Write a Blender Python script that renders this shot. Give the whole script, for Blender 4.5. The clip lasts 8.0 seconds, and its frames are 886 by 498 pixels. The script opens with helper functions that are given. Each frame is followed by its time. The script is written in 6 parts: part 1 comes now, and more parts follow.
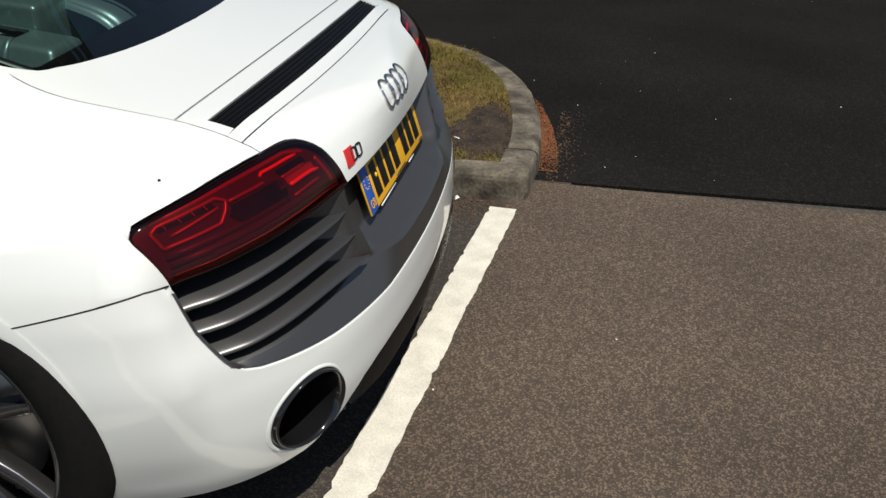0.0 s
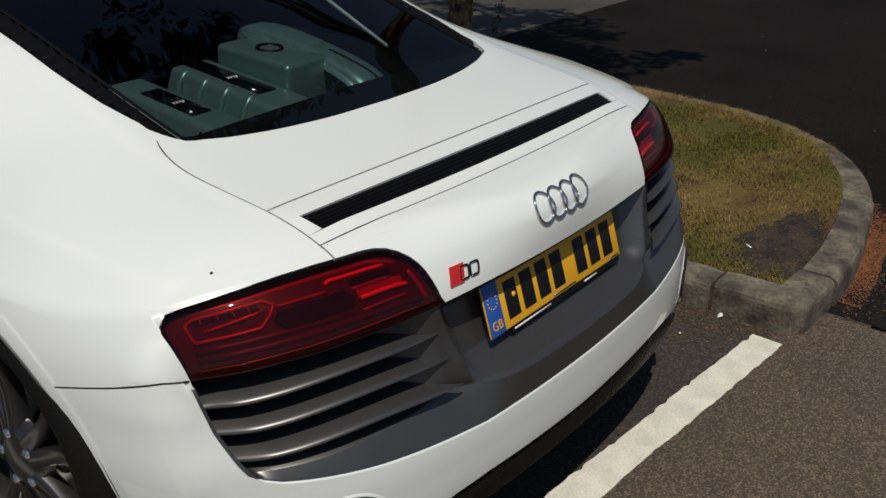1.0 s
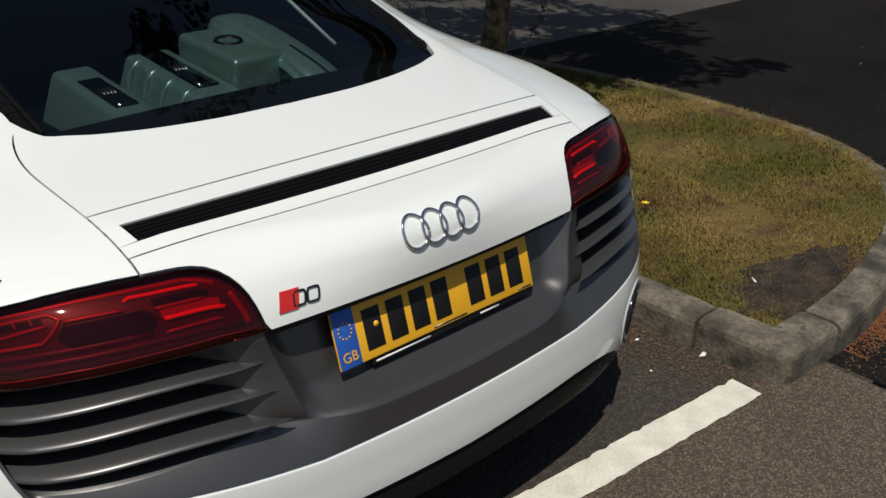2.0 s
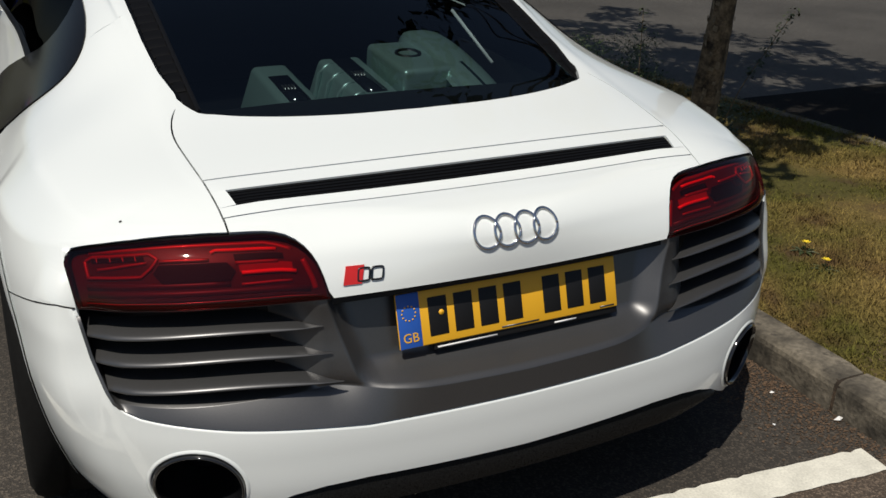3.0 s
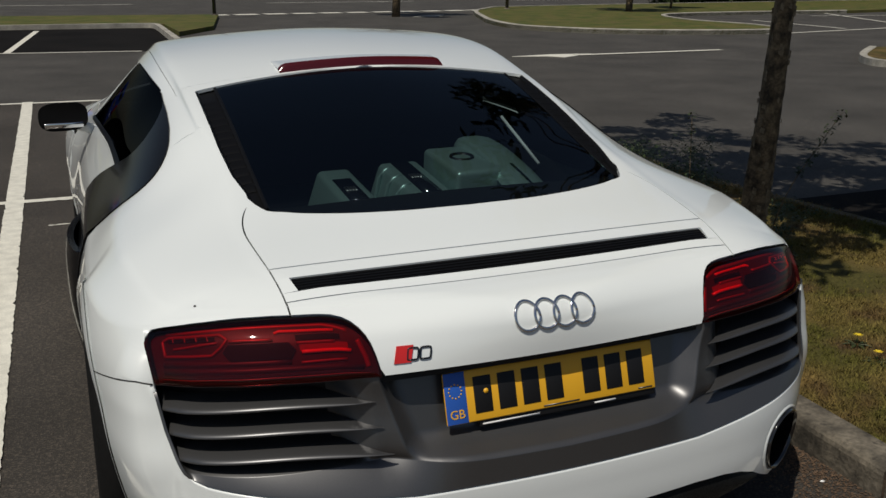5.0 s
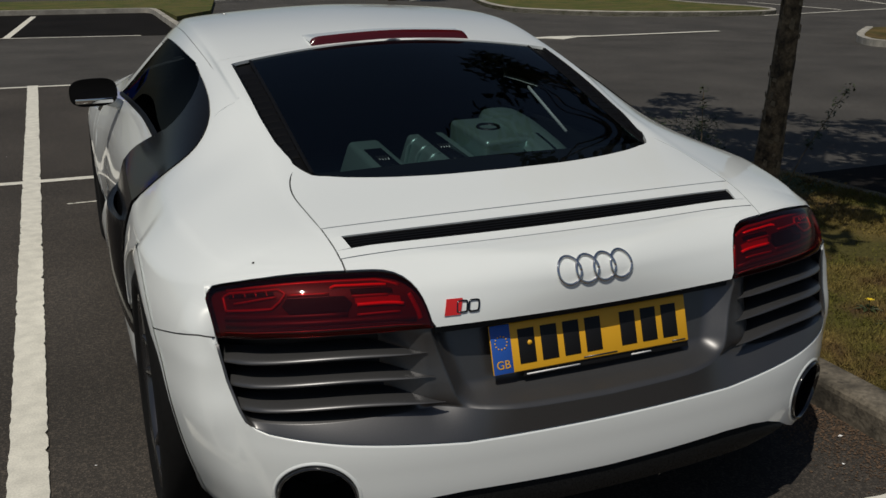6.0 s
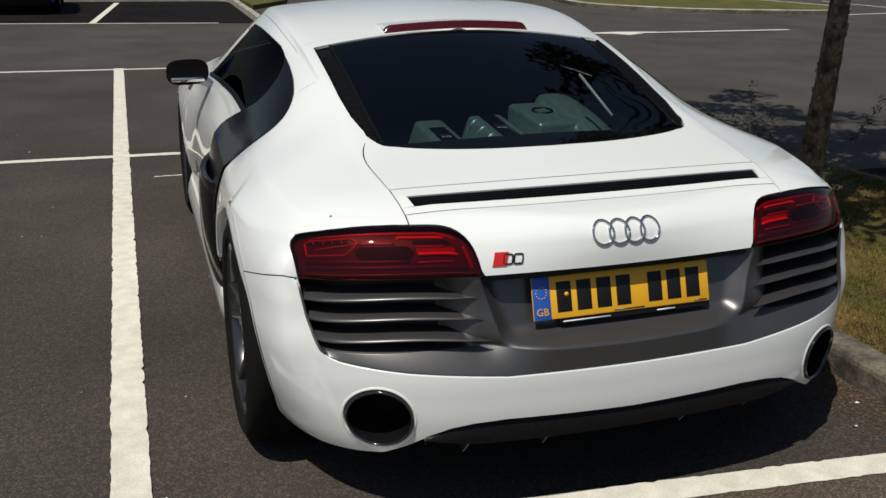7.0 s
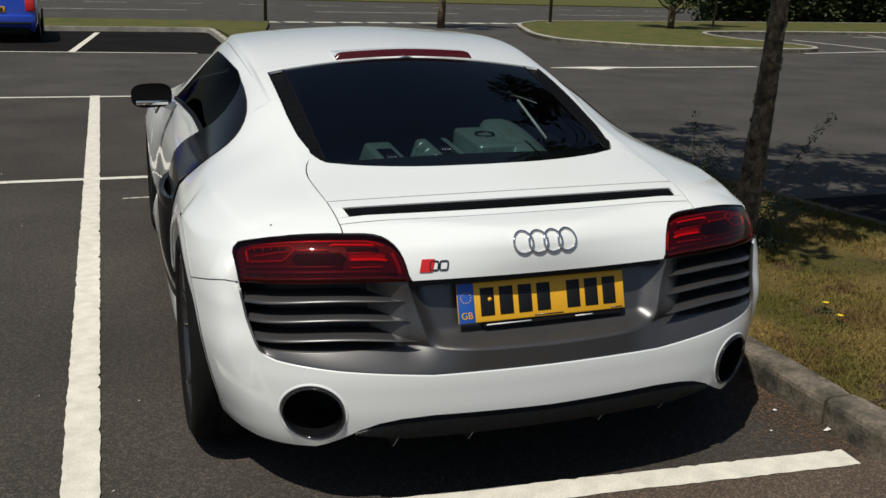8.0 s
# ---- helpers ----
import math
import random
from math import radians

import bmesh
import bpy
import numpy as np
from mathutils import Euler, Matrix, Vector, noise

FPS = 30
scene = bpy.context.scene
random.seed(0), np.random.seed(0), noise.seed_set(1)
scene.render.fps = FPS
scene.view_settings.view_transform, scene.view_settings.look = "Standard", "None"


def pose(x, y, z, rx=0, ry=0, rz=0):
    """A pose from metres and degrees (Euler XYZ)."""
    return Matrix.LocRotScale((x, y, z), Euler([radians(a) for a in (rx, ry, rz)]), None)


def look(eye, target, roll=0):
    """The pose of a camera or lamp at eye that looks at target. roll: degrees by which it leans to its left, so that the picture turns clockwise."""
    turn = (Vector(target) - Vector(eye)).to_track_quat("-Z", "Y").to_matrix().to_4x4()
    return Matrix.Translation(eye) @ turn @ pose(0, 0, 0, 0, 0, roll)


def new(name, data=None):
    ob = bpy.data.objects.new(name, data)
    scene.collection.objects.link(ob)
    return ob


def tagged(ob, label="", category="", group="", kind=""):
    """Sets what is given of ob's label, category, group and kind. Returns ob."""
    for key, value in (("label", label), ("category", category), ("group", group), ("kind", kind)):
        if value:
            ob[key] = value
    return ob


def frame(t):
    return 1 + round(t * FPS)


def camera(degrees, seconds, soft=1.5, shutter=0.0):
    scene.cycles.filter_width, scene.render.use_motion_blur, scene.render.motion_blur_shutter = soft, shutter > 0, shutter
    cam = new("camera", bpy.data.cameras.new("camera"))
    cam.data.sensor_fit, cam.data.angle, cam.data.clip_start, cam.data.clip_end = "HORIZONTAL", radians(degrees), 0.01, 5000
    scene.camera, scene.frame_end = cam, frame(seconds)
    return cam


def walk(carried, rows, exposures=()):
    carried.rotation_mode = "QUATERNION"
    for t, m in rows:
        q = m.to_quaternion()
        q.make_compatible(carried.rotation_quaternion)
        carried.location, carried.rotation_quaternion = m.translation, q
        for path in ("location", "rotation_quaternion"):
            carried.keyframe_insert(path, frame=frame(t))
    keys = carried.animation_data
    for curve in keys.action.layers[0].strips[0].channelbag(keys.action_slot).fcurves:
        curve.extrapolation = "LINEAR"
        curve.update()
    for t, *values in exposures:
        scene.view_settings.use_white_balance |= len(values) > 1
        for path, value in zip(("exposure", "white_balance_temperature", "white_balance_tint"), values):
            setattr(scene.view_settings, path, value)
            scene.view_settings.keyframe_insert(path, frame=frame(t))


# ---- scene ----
cam = camera(49.7, 8.0)
PATH = [
    (0, (-2.121, -0.462, 1.4), (-0.353, -0.125, 0.526), 0.6),
    (0.5, (-1.879, -0.65, 1.424), (-0.204, 0.129, 0.657), -0.3),
    (1, (-1.634, -0.905, 1.478), (-0.195, 0.226, 0.671), 0.4),
    (1.2, (-1.527, -0.964, 1.492), (-0.117, 0.19, 0.667), 0.3),
    (2.3, (-1.064, -1.26, 1.463), (0.078, 0.162, 0.64), 2.6),
    (2.5, (-1.014, -1.342, 1.46), (0.029, 0.153, 0.637), 3.6),
    (3, (-0.935, -1.494, 1.471), (-0.117, 0.16, 0.699), 2.3),
    (3.5, (-0.921, -1.565, 1.48), (-0.171, 0.147, 0.768), 1.0),
    (4, (-0.927, -1.611, 1.476), (-0.162, 0.104, 0.787), 1.1),
    (4.5, (-0.94, -1.648, 1.485), (-0.199, 0.108, 0.879), 0.8),
    (4.7, (-0.945, -1.661, 1.485), (-0.229, 0.117, 0.916), 0.7),
    (5.8, (-1.058, -1.697, 1.465), (-0.344, 0.085, 0.903), 0.2),
    (6, (-1.107, -1.731, 1.453), (-0.387, 0.039, 0.86), 0.2),
    (6.5, (-1.233, -1.865, 1.448), (-0.527, -0.121, 0.771), 0.9),
    (7, (-1.208, -2.067, 1.471), (-0.611, -0.257, 0.864), 1.0),
    (7.5, (-1.143, -2.233, 1.47), (-0.54, -0.415, 0.894), 2.7),
    (8, (-1.141, -2.307, 1.466), (-0.502, -0.491, 0.926), 1.8),
]
EXPOSURE = [(0.0, 0.28), (0.5, 0.08), (1.0, -0.28), (2.5, 0.05), (3.0, 0.05), (3.5, 0.03), (4.0, 0.02), (4.5, -0.14), (5.4, -0.40), (6.0, -0.50), (6.5, -0.12), (7.0, 0.03), (7.5, 0.04), (8.0, 0.03)]
walk(cam, [(t, look(eye, target, roll)) for t, eye, target, roll in PATH], EXPOSURE)

# ---- light ----
SUN = Vector((-0.39, -0.34, 1.0)).normalized()
world = bpy.data.worlds.new("sky")
world.use_nodes = True
scene.world = world
wt = world.node_tree
sky = wt.nodes.new("ShaderNodeTexSky")
sky.sky_type = "NISHITA"
sky.sun_disc = False
sky.sun_elevation = math.asin(SUN.z)
sky.sun_rotation = math.atan2(SUN.x, SUN.y)
wt.links.new(sky.outputs[0], wt.nodes["Background"].inputs[0])
wt.nodes["Background"].inputs[1].default_value = 0.055
lamp = bpy.data.lights.new("sun", "SUN")
lamp.energy, lamp.angle, lamp.color = 3.9, radians(0.53), (1.0, 0.937, 0.825)
sun = new("sun", lamp)
sun.matrix_world = look(SUN * 60, (0, 0, 0))


# ---- materials ----
def material(name, color, rough=0.5, metal=0.0, var=0.0, scale=8.0, grain=0.0, gscale=60.0, bump=0.0, coat=0.0, spec=0.5, dark=None, detail=4.0):
    """A Principled surface with broad variation, fine grain and bump."""
    m = bpy.data.materials.new(name)
    m.use_nodes = True
    t = m.node_tree
    p = t.nodes["Principled BSDF"]
    p.inputs["Base Color"].default_value = (*color, 1)
    p.inputs["Roughness"].default_value = rough
    p.inputs["Metallic"].default_value = metal
    p.inputs["Coat Weight"].default_value = coat
    p.inputs["Coat Roughness"].default_value = 0.03
    p.inputs["Specular IOR Level"].default_value = spec
    if not (var or grain or bump):
        return m
    co = t.nodes.new("ShaderNodeTexCoord")
    geo = t.nodes.new("ShaderNodeNewGeometry")
    n1 = t.nodes.new("ShaderNodeTexNoise")
    n1.inputs["Scale"].default_value, n1.inputs["Detail"].default_value = scale, detail
    n2 = t.nodes.new("ShaderNodeTexNoise")
    n2.inputs["Scale"].default_value, n2.inputs["Detail"].default_value = gscale, 3.0
    for n in (n1, n2):
        t.links.new(geo.outputs["Position"], n.inputs["Vector"])
    mix = t.nodes.new("ShaderNodeMix")
    mix.data_type = "RGBA"
    lo = dark or tuple(c * (1 - var) for c in color)
    hi = tuple(min(1, c * (1 + var * 0.6)) for c in color)
    mix.inputs[6].default_value, mix.inputs[7].default_value = (*lo, 1), (*hi, 1)
    ramp = t.nodes.new("ShaderNodeMapRange")
    ramp.inputs[1].default_value, ramp.inputs[2].default_value = 0.32, 0.68
    t.links.new(n1.outputs[0], ramp.inputs[0])
    t.links.new(ramp.outputs[0], mix.inputs[0])
    out = mix.outputs[2]
    if grain:
        g = t.nodes.new("ShaderNodeMapRange")
        g.inputs[1].default_value, g.inputs[2].default_value = 0.3, 0.7
        g.inputs[3].default_value, g.inputs[4].default_value = 1 - grain, 1 + grain
        t.links.new(n2.outputs[0], g.inputs[0])
        mul = t.nodes.new("ShaderNodeVectorMath")
        mul.operation = "SCALE"
        t.links.new(out, mul.inputs[0])
        t.links.new(g.outputs[0], mul.inputs[3])
        out = mul.outputs[0]
    t.links.new(out, p.inputs["Base Color"])
    if bump:
        b = t.nodes.new("ShaderNodeBump")
        b.inputs["Strength"].default_value, b.inputs["Distance"].default_value = bump, 0.004
        t.links.new(n2.outputs[0], b.inputs["Height"])
        t.links.new(b.outputs[0], p.inputs["Normal"])
    return m


def asphalt(name, base, chip, size, amount, spec=0.3):
    """Tarmac: a bound matrix with stone chips of their own tone, patches and stains."""
    m = bpy.data.materials.new(name)
    m.use_nodes = True
    t = m.node_tree
    p = t.nodes["Principled BSDF"]
    p.inputs["Roughness"].default_value = 0.88
    p.inputs["Specular IOR Level"].default_value = spec
    geo = t.nodes.new("ShaderNodeNewGeometry")
    vor = t.nodes.new("ShaderNodeTexVoronoi")
    vor.inputs["Scale"].default_value = size
    broad = t.nodes.new("ShaderNodeTexNoise")
    broad.inputs["Scale"].default_value, broad.inputs["Detail"].default_value = 0.9, 6.0
    fine = t.nodes.new("ShaderNodeTexNoise")
    fine.inputs["Scale"].default_value, fine.inputs["Detail"].default_value = 40.0, 4.0
    for n in (vor, broad, fine):
        t.links.new(geo.outputs["Position"], n.inputs["Vector"])
    pick = t.nodes.new("ShaderNodeSeparateColor")
    t.links.new(vor.outputs["Color"], pick.inputs[0])
    step = t.nodes.new("ShaderNodeMapRange")
    step.inputs[1].default_value, step.inputs[2].default_value = 1 - amount, 1.0
    t.links.new(pick.outputs[0], step.inputs[0])
    mix = t.nodes.new("ShaderNodeMix")
    mix.data_type = "RGBA"
    mix.inputs[6].default_value, mix.inputs[7].default_value = (*base, 1), (*chip, 1)
    t.links.new(step.outputs[0], mix.inputs[0])
    tone = t.nodes.new("ShaderNodeMapRange")
    tone.inputs[1].default_value, tone.inputs[2].default_value = 0.3, 0.7
    tone.inputs[3].default_value, tone.inputs[4].default_value = 0.72, 1.25
    t.links.new(broad.outputs[0], tone.inputs[0])
    tone2 = t.nodes.new("ShaderNodeMapRange")
    tone2.inputs[1].default_value, tone2.inputs[2].default_value = 0.3, 0.7
    tone2.inputs[3].default_value, tone2.inputs[4].default_value = 0.88, 1.12
    t.links.new(fine.outputs[0], tone2.inputs[0])
    mm = t.nodes.new("ShaderNodeMath")
    mm.operation = "MULTIPLY"
    t.links.new(tone.outputs[0], mm.inputs[0])
    t.links.new(tone2.outputs[0], mm.inputs[1])
    mul = t.nodes.new("ShaderNodeVectorMath")
    mul.operation = "SCALE"
    t.links.new(mix.outputs[2], mul.inputs[0])
    t.links.new(mm.outputs[0], mul.inputs[3])
    t.links.new(mul.outputs[0], p.inputs["Base Color"])
    b = t.nodes.new("ShaderNodeBump")
    b.inputs["Strength"].default_value, b.inputs["Distance"].default_value = 0.7, 0.004
    t.links.new(vor.outputs["Distance"], b.inputs["Height"])
    t.links.new(b.outputs[0], p.inputs["Normal"])
    return m


BAY = asphalt("bay_tarmac", (0.062, 0.0470, 0.0358), (0.172, 0.130, 0.096), 210.0, 0.5)
NEAR = asphalt("bay_floor_tarmac", (0.038, 0.0335, 0.0290), (0.094, 0.079, 0.064), 190.0, 0.45)
BLACK_TAR = asphalt("fresh_tarmac", (0.0098, 0.0089, 0.0083), (0.022, 0.0192, 0.0177), 150.0, 0.25, 0.05)
ROAD = asphalt("road_tarmac", (0.046, 0.0425, 0.0385), (0.088, 0.082, 0.072), 160.0, 0.5)
LINE = material("road_paint", (0.66, 0.64, 0.56), 0.75, var=0.14, scale=14.0, grain=0.12, gscale=160.0, bump=0.25)
KERB = material("kerb_concrete", (0.135, 0.116, 0.088), 0.9, var=0.70, scale=9.0, grain=0.30, gscale=70.0, bump=0.8, detail=7.0)


def grime(m, amount, dark):
    """Dark stains of their own shape over a material: blotches and fine specks, by position."""
    t = m.node_tree
    p = t.nodes["Principled BSDF"]
    base = p.inputs["Base Color"].links[0].from_socket
    geo = t.nodes.new("ShaderNodeNewGeometry")
    steps = []
    for scale, lo, hi in ((4.3, 0.48, 0.60), (26.0, 0.56, 0.66)):
        n = t.nodes.new("ShaderNodeTexNoise")
        n.inputs["Scale"].default_value, n.inputs["Detail"].default_value, n.inputs["Roughness"].default_value = scale, 8.0, 0.65
        t.links.new(geo.outputs["Position"], n.inputs["Vector"])
        r = t.nodes.new("ShaderNodeMapRange")
        r.inputs[1].default_value, r.inputs[2].default_value, r.inputs[4].default_value = lo, hi, amount
        t.links.new(n.outputs[0], r.inputs[0])
        steps.append(r.outputs[0])
    top = t.nodes.new("ShaderNodeMath")
    top.operation = "MAXIMUM"
    t.links.new(steps[0], top.inputs[0])
    t.links.new(steps[1], top.inputs[1])
    x = t.nodes.new("ShaderNodeMix")
    x.data_type = "RGBA"
    x.inputs[7].default_value = (*dark, 1)
    t.links.new(top.outputs[0], x.inputs[0])
    t.links.new(base, x.inputs[6])
    t.links.new(x.outputs[2], p.inputs["Base Color"])


grime(KERB, 0.72, (0.026, 0.022, 0.017))
KERB_PALE = material("pale_kerb_concrete", (0.34, 0.32, 0.275), 0.9, var=0.3, scale=3.0, grain=0.15, gscale=30.0)
EARTH = material("dark_earth", (0.034, 0.022, 0.013), 0.95, var=0.75, scale=14.0, grain=0.5, gscale=90.0, bump=1.0)
PAINT = material("white_paint", (0.77, 0.805, 0.80), 0.32, coat=1.0)
GREY = material("satin_grey_paint", (0.112, 0.112, 0.115), 0.37, metal=0.74, grain=0.06, gscale=500.0)
BLACK = material("black_plastic", (0.009, 0.009, 0.010), 0.45, spec=0.3)
GLOSS = material("gloss_black", (0.008, 0.008, 0.009), 0.08, coat=0.6)
RUBBER = material("tyre_rubber", (0.0055, 0.0055, 0.0055), 0.85, spec=0.15, grain=0.2, gscale=90.0, bump=0.2)
DARK_CHROME = material("dark_chrome", (0.10, 0.10, 0.105), 0.18, metal=1.0)
CHROME = material("chrome", (0.70, 0.70, 0.71), 0.07, metal=1.0)
BRAKE = material("dark_red_lens", (0.060, 0.003, 0.004), 0.15, coat=0.6)
RED = material("red_plastic", (0.55, 0.02, 0.02), 0.3)
PLATE = material("yellow_plate", (0.80, 0.42, 0.02), 0.45)
BLUE = material("blue_plate", (0.02, 0.10, 0.45), 0.45)
WHITE = material("white_print", (0.8, 0.8, 0.8), 0.5)
ENGINE = material("silver_engine_paint", (0.33, 0.46, 0.43), 0.36, metal=0.55, grain=0.08, gscale=300.0)


def pane_material(name, tint, gloss=1.0, rough=0.015):
    """Tinted clear glass: see-through by its tint, with a mirror gloss that grows at a slant."""
    m = bpy.data.materials.new(name)
    m.use_nodes = True
    t = m.node_tree
    t.nodes.remove(t.nodes["Principled BSDF"])
    clear = t.nodes.new("ShaderNodeBsdfTransparent")
    clear.inputs[0].default_value = (*tint, 1)
    shine = t.nodes.new("ShaderNodeBsdfGlossy")
    shine.inputs["Color"].default_value = (gloss, gloss, gloss, 1)
    shine.inputs["Roughness"].default_value = rough
    fres = t.nodes.new("ShaderNodeFresnel")
    fres.inputs[0].default_value = 1.5
    mix = t.nodes.new("ShaderNodeMixShader")
    t.links.new(fres.outputs[0], mix.inputs[0])
    t.links.new(clear.outputs[0], mix.inputs[1])
    t.links.new(shine.outputs[0], mix.inputs[2])
    t.links.new(mix.outputs[0], t.nodes["Material Output"].inputs[0])
    return m


LENS = pane_material("red_lens", (0.85, 0.06, 0.07), 0.6, 0.03)
GLASS = pane_material("tinted_glass", (0.20, 0.27, 0.29), 0.62)
SIDE_GLASS = pane_material("dark_side_glass", (0.03, 0.035, 0.04), 0.12)
LAMP_RED = material("lamp_red", (0.62, 0.018, 0.024), 0.22, coat=0.5)
LAMP_LINE = material("lamp_line", (0.21, 0.007, 0.011), 0.4, metal=0.3, coat=0.5)
LAMP_DARK = material("lamp_housing", (0.033, 0.0015, 0.0028), 0.40, spec=0.2)
LAMP_BAND = material("lamp_lower_band", (0.010, 0.0008, 0.0016), 0.3, coat=0.3)
LAMP_MID = material("lamp_reflector", (0.20, 0.006, 0.009), 0.22, coat=0.4)
LOUVRE = material("dark_louvre", (0.004, 0.004, 0.0045), 0.5, spec=0.12)
STEEL = material("grey_alloy", (0.095, 0.095, 0.10), 0.22, metal=0.85)
DISC = material("brake_disc", (0.35, 0.34, 0.33), 0.4, metal=1.0)
CARBON = material("carbon_weave", (0.006, 0.006, 0.0065), 0.12, grain=0.5, gscale=260.0, spec=0.07)
WEAVE = material("fine_carbon_weave", (0.0075, 0.0075, 0.0075), 0.20, grain=0.7, gscale=420.0, bump=0.25, spec=0.12)

BARK = material("bark", (0.135, 0.098, 0.056), 0.95, var=0.75, scale=22.0, grain=0.35, gscale=90.0, bump=1.0)
LEAF = material("leaves", (0.038, 0.058, 0.015), 0.6, var=0.4, scale=3.0)
BLUECAR = material("blue_car_paint", (0.01, 0.05, 0.42), 0.25, coat=1.0)


# ---- mesh helpers ----
def mesh_of(name, verts, faces, mat, smooth=True):
    me = bpy.data.meshes.new(name)
    me.from_pydata([tuple(map(float, v)) for v in verts], [], faces)
    me.materials.append(mat)
    me.polygons.foreach_set("use_smooth", [smooth] * len(me.polygons))
    me.update()
    return me


def part(name, shape, mat, parent=None, label="", smooth=True):
    """Link a bmesh, or a pair of verts and faces, as one mesh object."""
    if isinstance(shape, bmesh.types.BMesh):
        me = bpy.data.meshes.new(name)
        for f in shape.faces:
            f.smooth = smooth
        shape.to_mesh(me)
        shape.free()
        me.materials.append(mat)
    else:
        me = mesh_of(name, shape[0], shape[1], mat, smooth)
    ob = new(name, me)
    if parent:
        ob.parent = parent
    return tagged(ob, label) if label else ob


def thing(name, label, category, x=0.0, y=0.0, z=0.0, rz=0.0, group="", kind=""):
    ob = new(name)
    ob.matrix_basis = pose(x, y, z, 0, 0, rz)
    return tagged(ob, label, category, group, kind)


def quads(P):
    """Verts and faces of a grid of points, shape (n, m, 3)."""
    n, m = P.shape[:2]
    faces = [(i * m + j, i * m + j + 1, (i + 1) * m + j + 1, (i + 1) * m + j) for i in range(n - 1) for j in range(m - 1)]
    return P.reshape(-1, 3), faces


def sheet(P, depth=0.008, outward=None):
    """A panel from a grid of points: a skin with its rim turned in by depth. outward: a rough outer direction for the winding."""
    n, m = P.shape[:2]
    du = np.gradient(P, axis=0)
    dv = np.gradient(P, axis=1)
    N = np.cross(du, dv)
    N /= np.linalg.norm(N, axis=2, keepdims=True) + 1e-12
    if outward is not None:
        flip = np.sum(N * np.asarray(outward)) < 0
    else:
        flip = False
    if flip:
        N = -N
    verts, faces = quads(P)
    verts = [tuple(v) for v in verts]
    if not flip:
        faces = [f[::-1] for f in faces]
    rim = [(0, j) for j in range(m)] + [(i, m - 1) for i in range(1, n)] + [(n - 1, j) for j in range(m - 2, -1, -1)] + [(i, 0) for i in range(n - 2, 0, -1)]
    base = len(verts)
    first = []
    for i, j in rim:
        first.append(len(verts))
        verts.append(tuple(P[i, j]))
    low = []
    for i, j in rim:
        low.append(len(verts))
        verts.append(tuple(P[i, j] - N[i, j] * depth))
    k = len(rim)
    for a in range(k):
        b = (a + 1) % k
        f = (first[a], first[b], low[b], low[a])
        faces.append(f[::-1] if flip else f)
    return verts, faces


def mirror(shape):
    v, f = shape
    return [(-p[0], p[1], p[2]) for p in v], [q[::-1] for q in f]


def box(x0, x1, y0, y1, z0, z1, bevel=0.0, bm=None, seg=2):
    bm2 = bmesh.new()
    bmesh.ops.create_cube(bm2, size=1.0, matrix=Matrix.Translation(((x0 + x1) / 2, (y0 + y1) / 2, (z0 + z1) / 2)) @ Matrix.Diagonal((x1 - x0, y1 - y0, z1 - z0, 1)))
    if bevel:
        bmesh.ops.bevel(bm2, geom=list(bm2.edges), offset=bevel, segments=seg, affect="EDGES", profile=0.5)
    return join(bm, bm2)


def join(bm, other):
    if bm is None:
        return other
    me = bpy.data.meshes.new("tmp")
    other.to_mesh(me)
    other.free()
    bm.from_mesh(me)
    bpy.data.meshes.remove(me)
    return bm


def tube(points, radius, sides=10, caps=True):
    """A round bar along points, with one radius or one per point."""
    pts = [Vector(p) for p in points]
    rad = radius if isinstance(radius, (list, tuple)) else [radius] * len(pts)
    verts, faces = [], []
    ref = Vector((0.31, 0.17, 0.93))
    for i, p in enumerate(pts):
        d = (pts[min(i + 1, len(pts) - 1)] - pts[max(i - 1, 0)]).normalized()
        a = d.cross(ref).normalized()
        b = d.cross(a)
        for k in range(sides):
            w = 2 * math.pi * k / sides
            verts.append(tuple(p + (a * math.cos(w) + b * math.sin(w)) * rad[i]))
    for i in range(len(pts) - 1):
        for k in range(sides):
            k2 = (k + 1) % sides
            faces.append((i * sides + k, (i + 1) * sides + k, (i + 1) * sides + k2, i * sides + k2))
    if caps:
        faces.append(tuple(range(sides)))
        faces.append(tuple(range((len(pts) - 1) * sides + sides - 1, (len(pts) - 1) * sides - 1, -1)))
    return verts, faces


def lathe(profile, axis_point, axis, sides=48, caps=False):
    """Revolve (distance along the axis, radius) pairs."""
    o, d = Vector(axis_point), Vector(axis).normalized()
    a = d.orthogonal().normalized()
    b = d.cross(a)
    verts, faces = [], []
    for h, r in profile:
        for k in range(sides):
            w = 2 * math.pi * k / sides
            verts.append(tuple(o + d * h + (a * math.cos(w) + b * math.sin(w)) * r))
    for i in range(len(profile) - 1):
        for k in range(sides):
            k2 = (k + 1) % sides
            faces.append((i * sides + k, i * sides + k2, (i + 1) * sides + k2, (i + 1) * sides + k))
    if caps:
        faces.append(tuple(range(sides - 1, -1, -1)))
        faces.append(tuple(range((len(profile) - 1) * sides, len(profile) * sides)))
    return verts, faces


SLOPES = {}


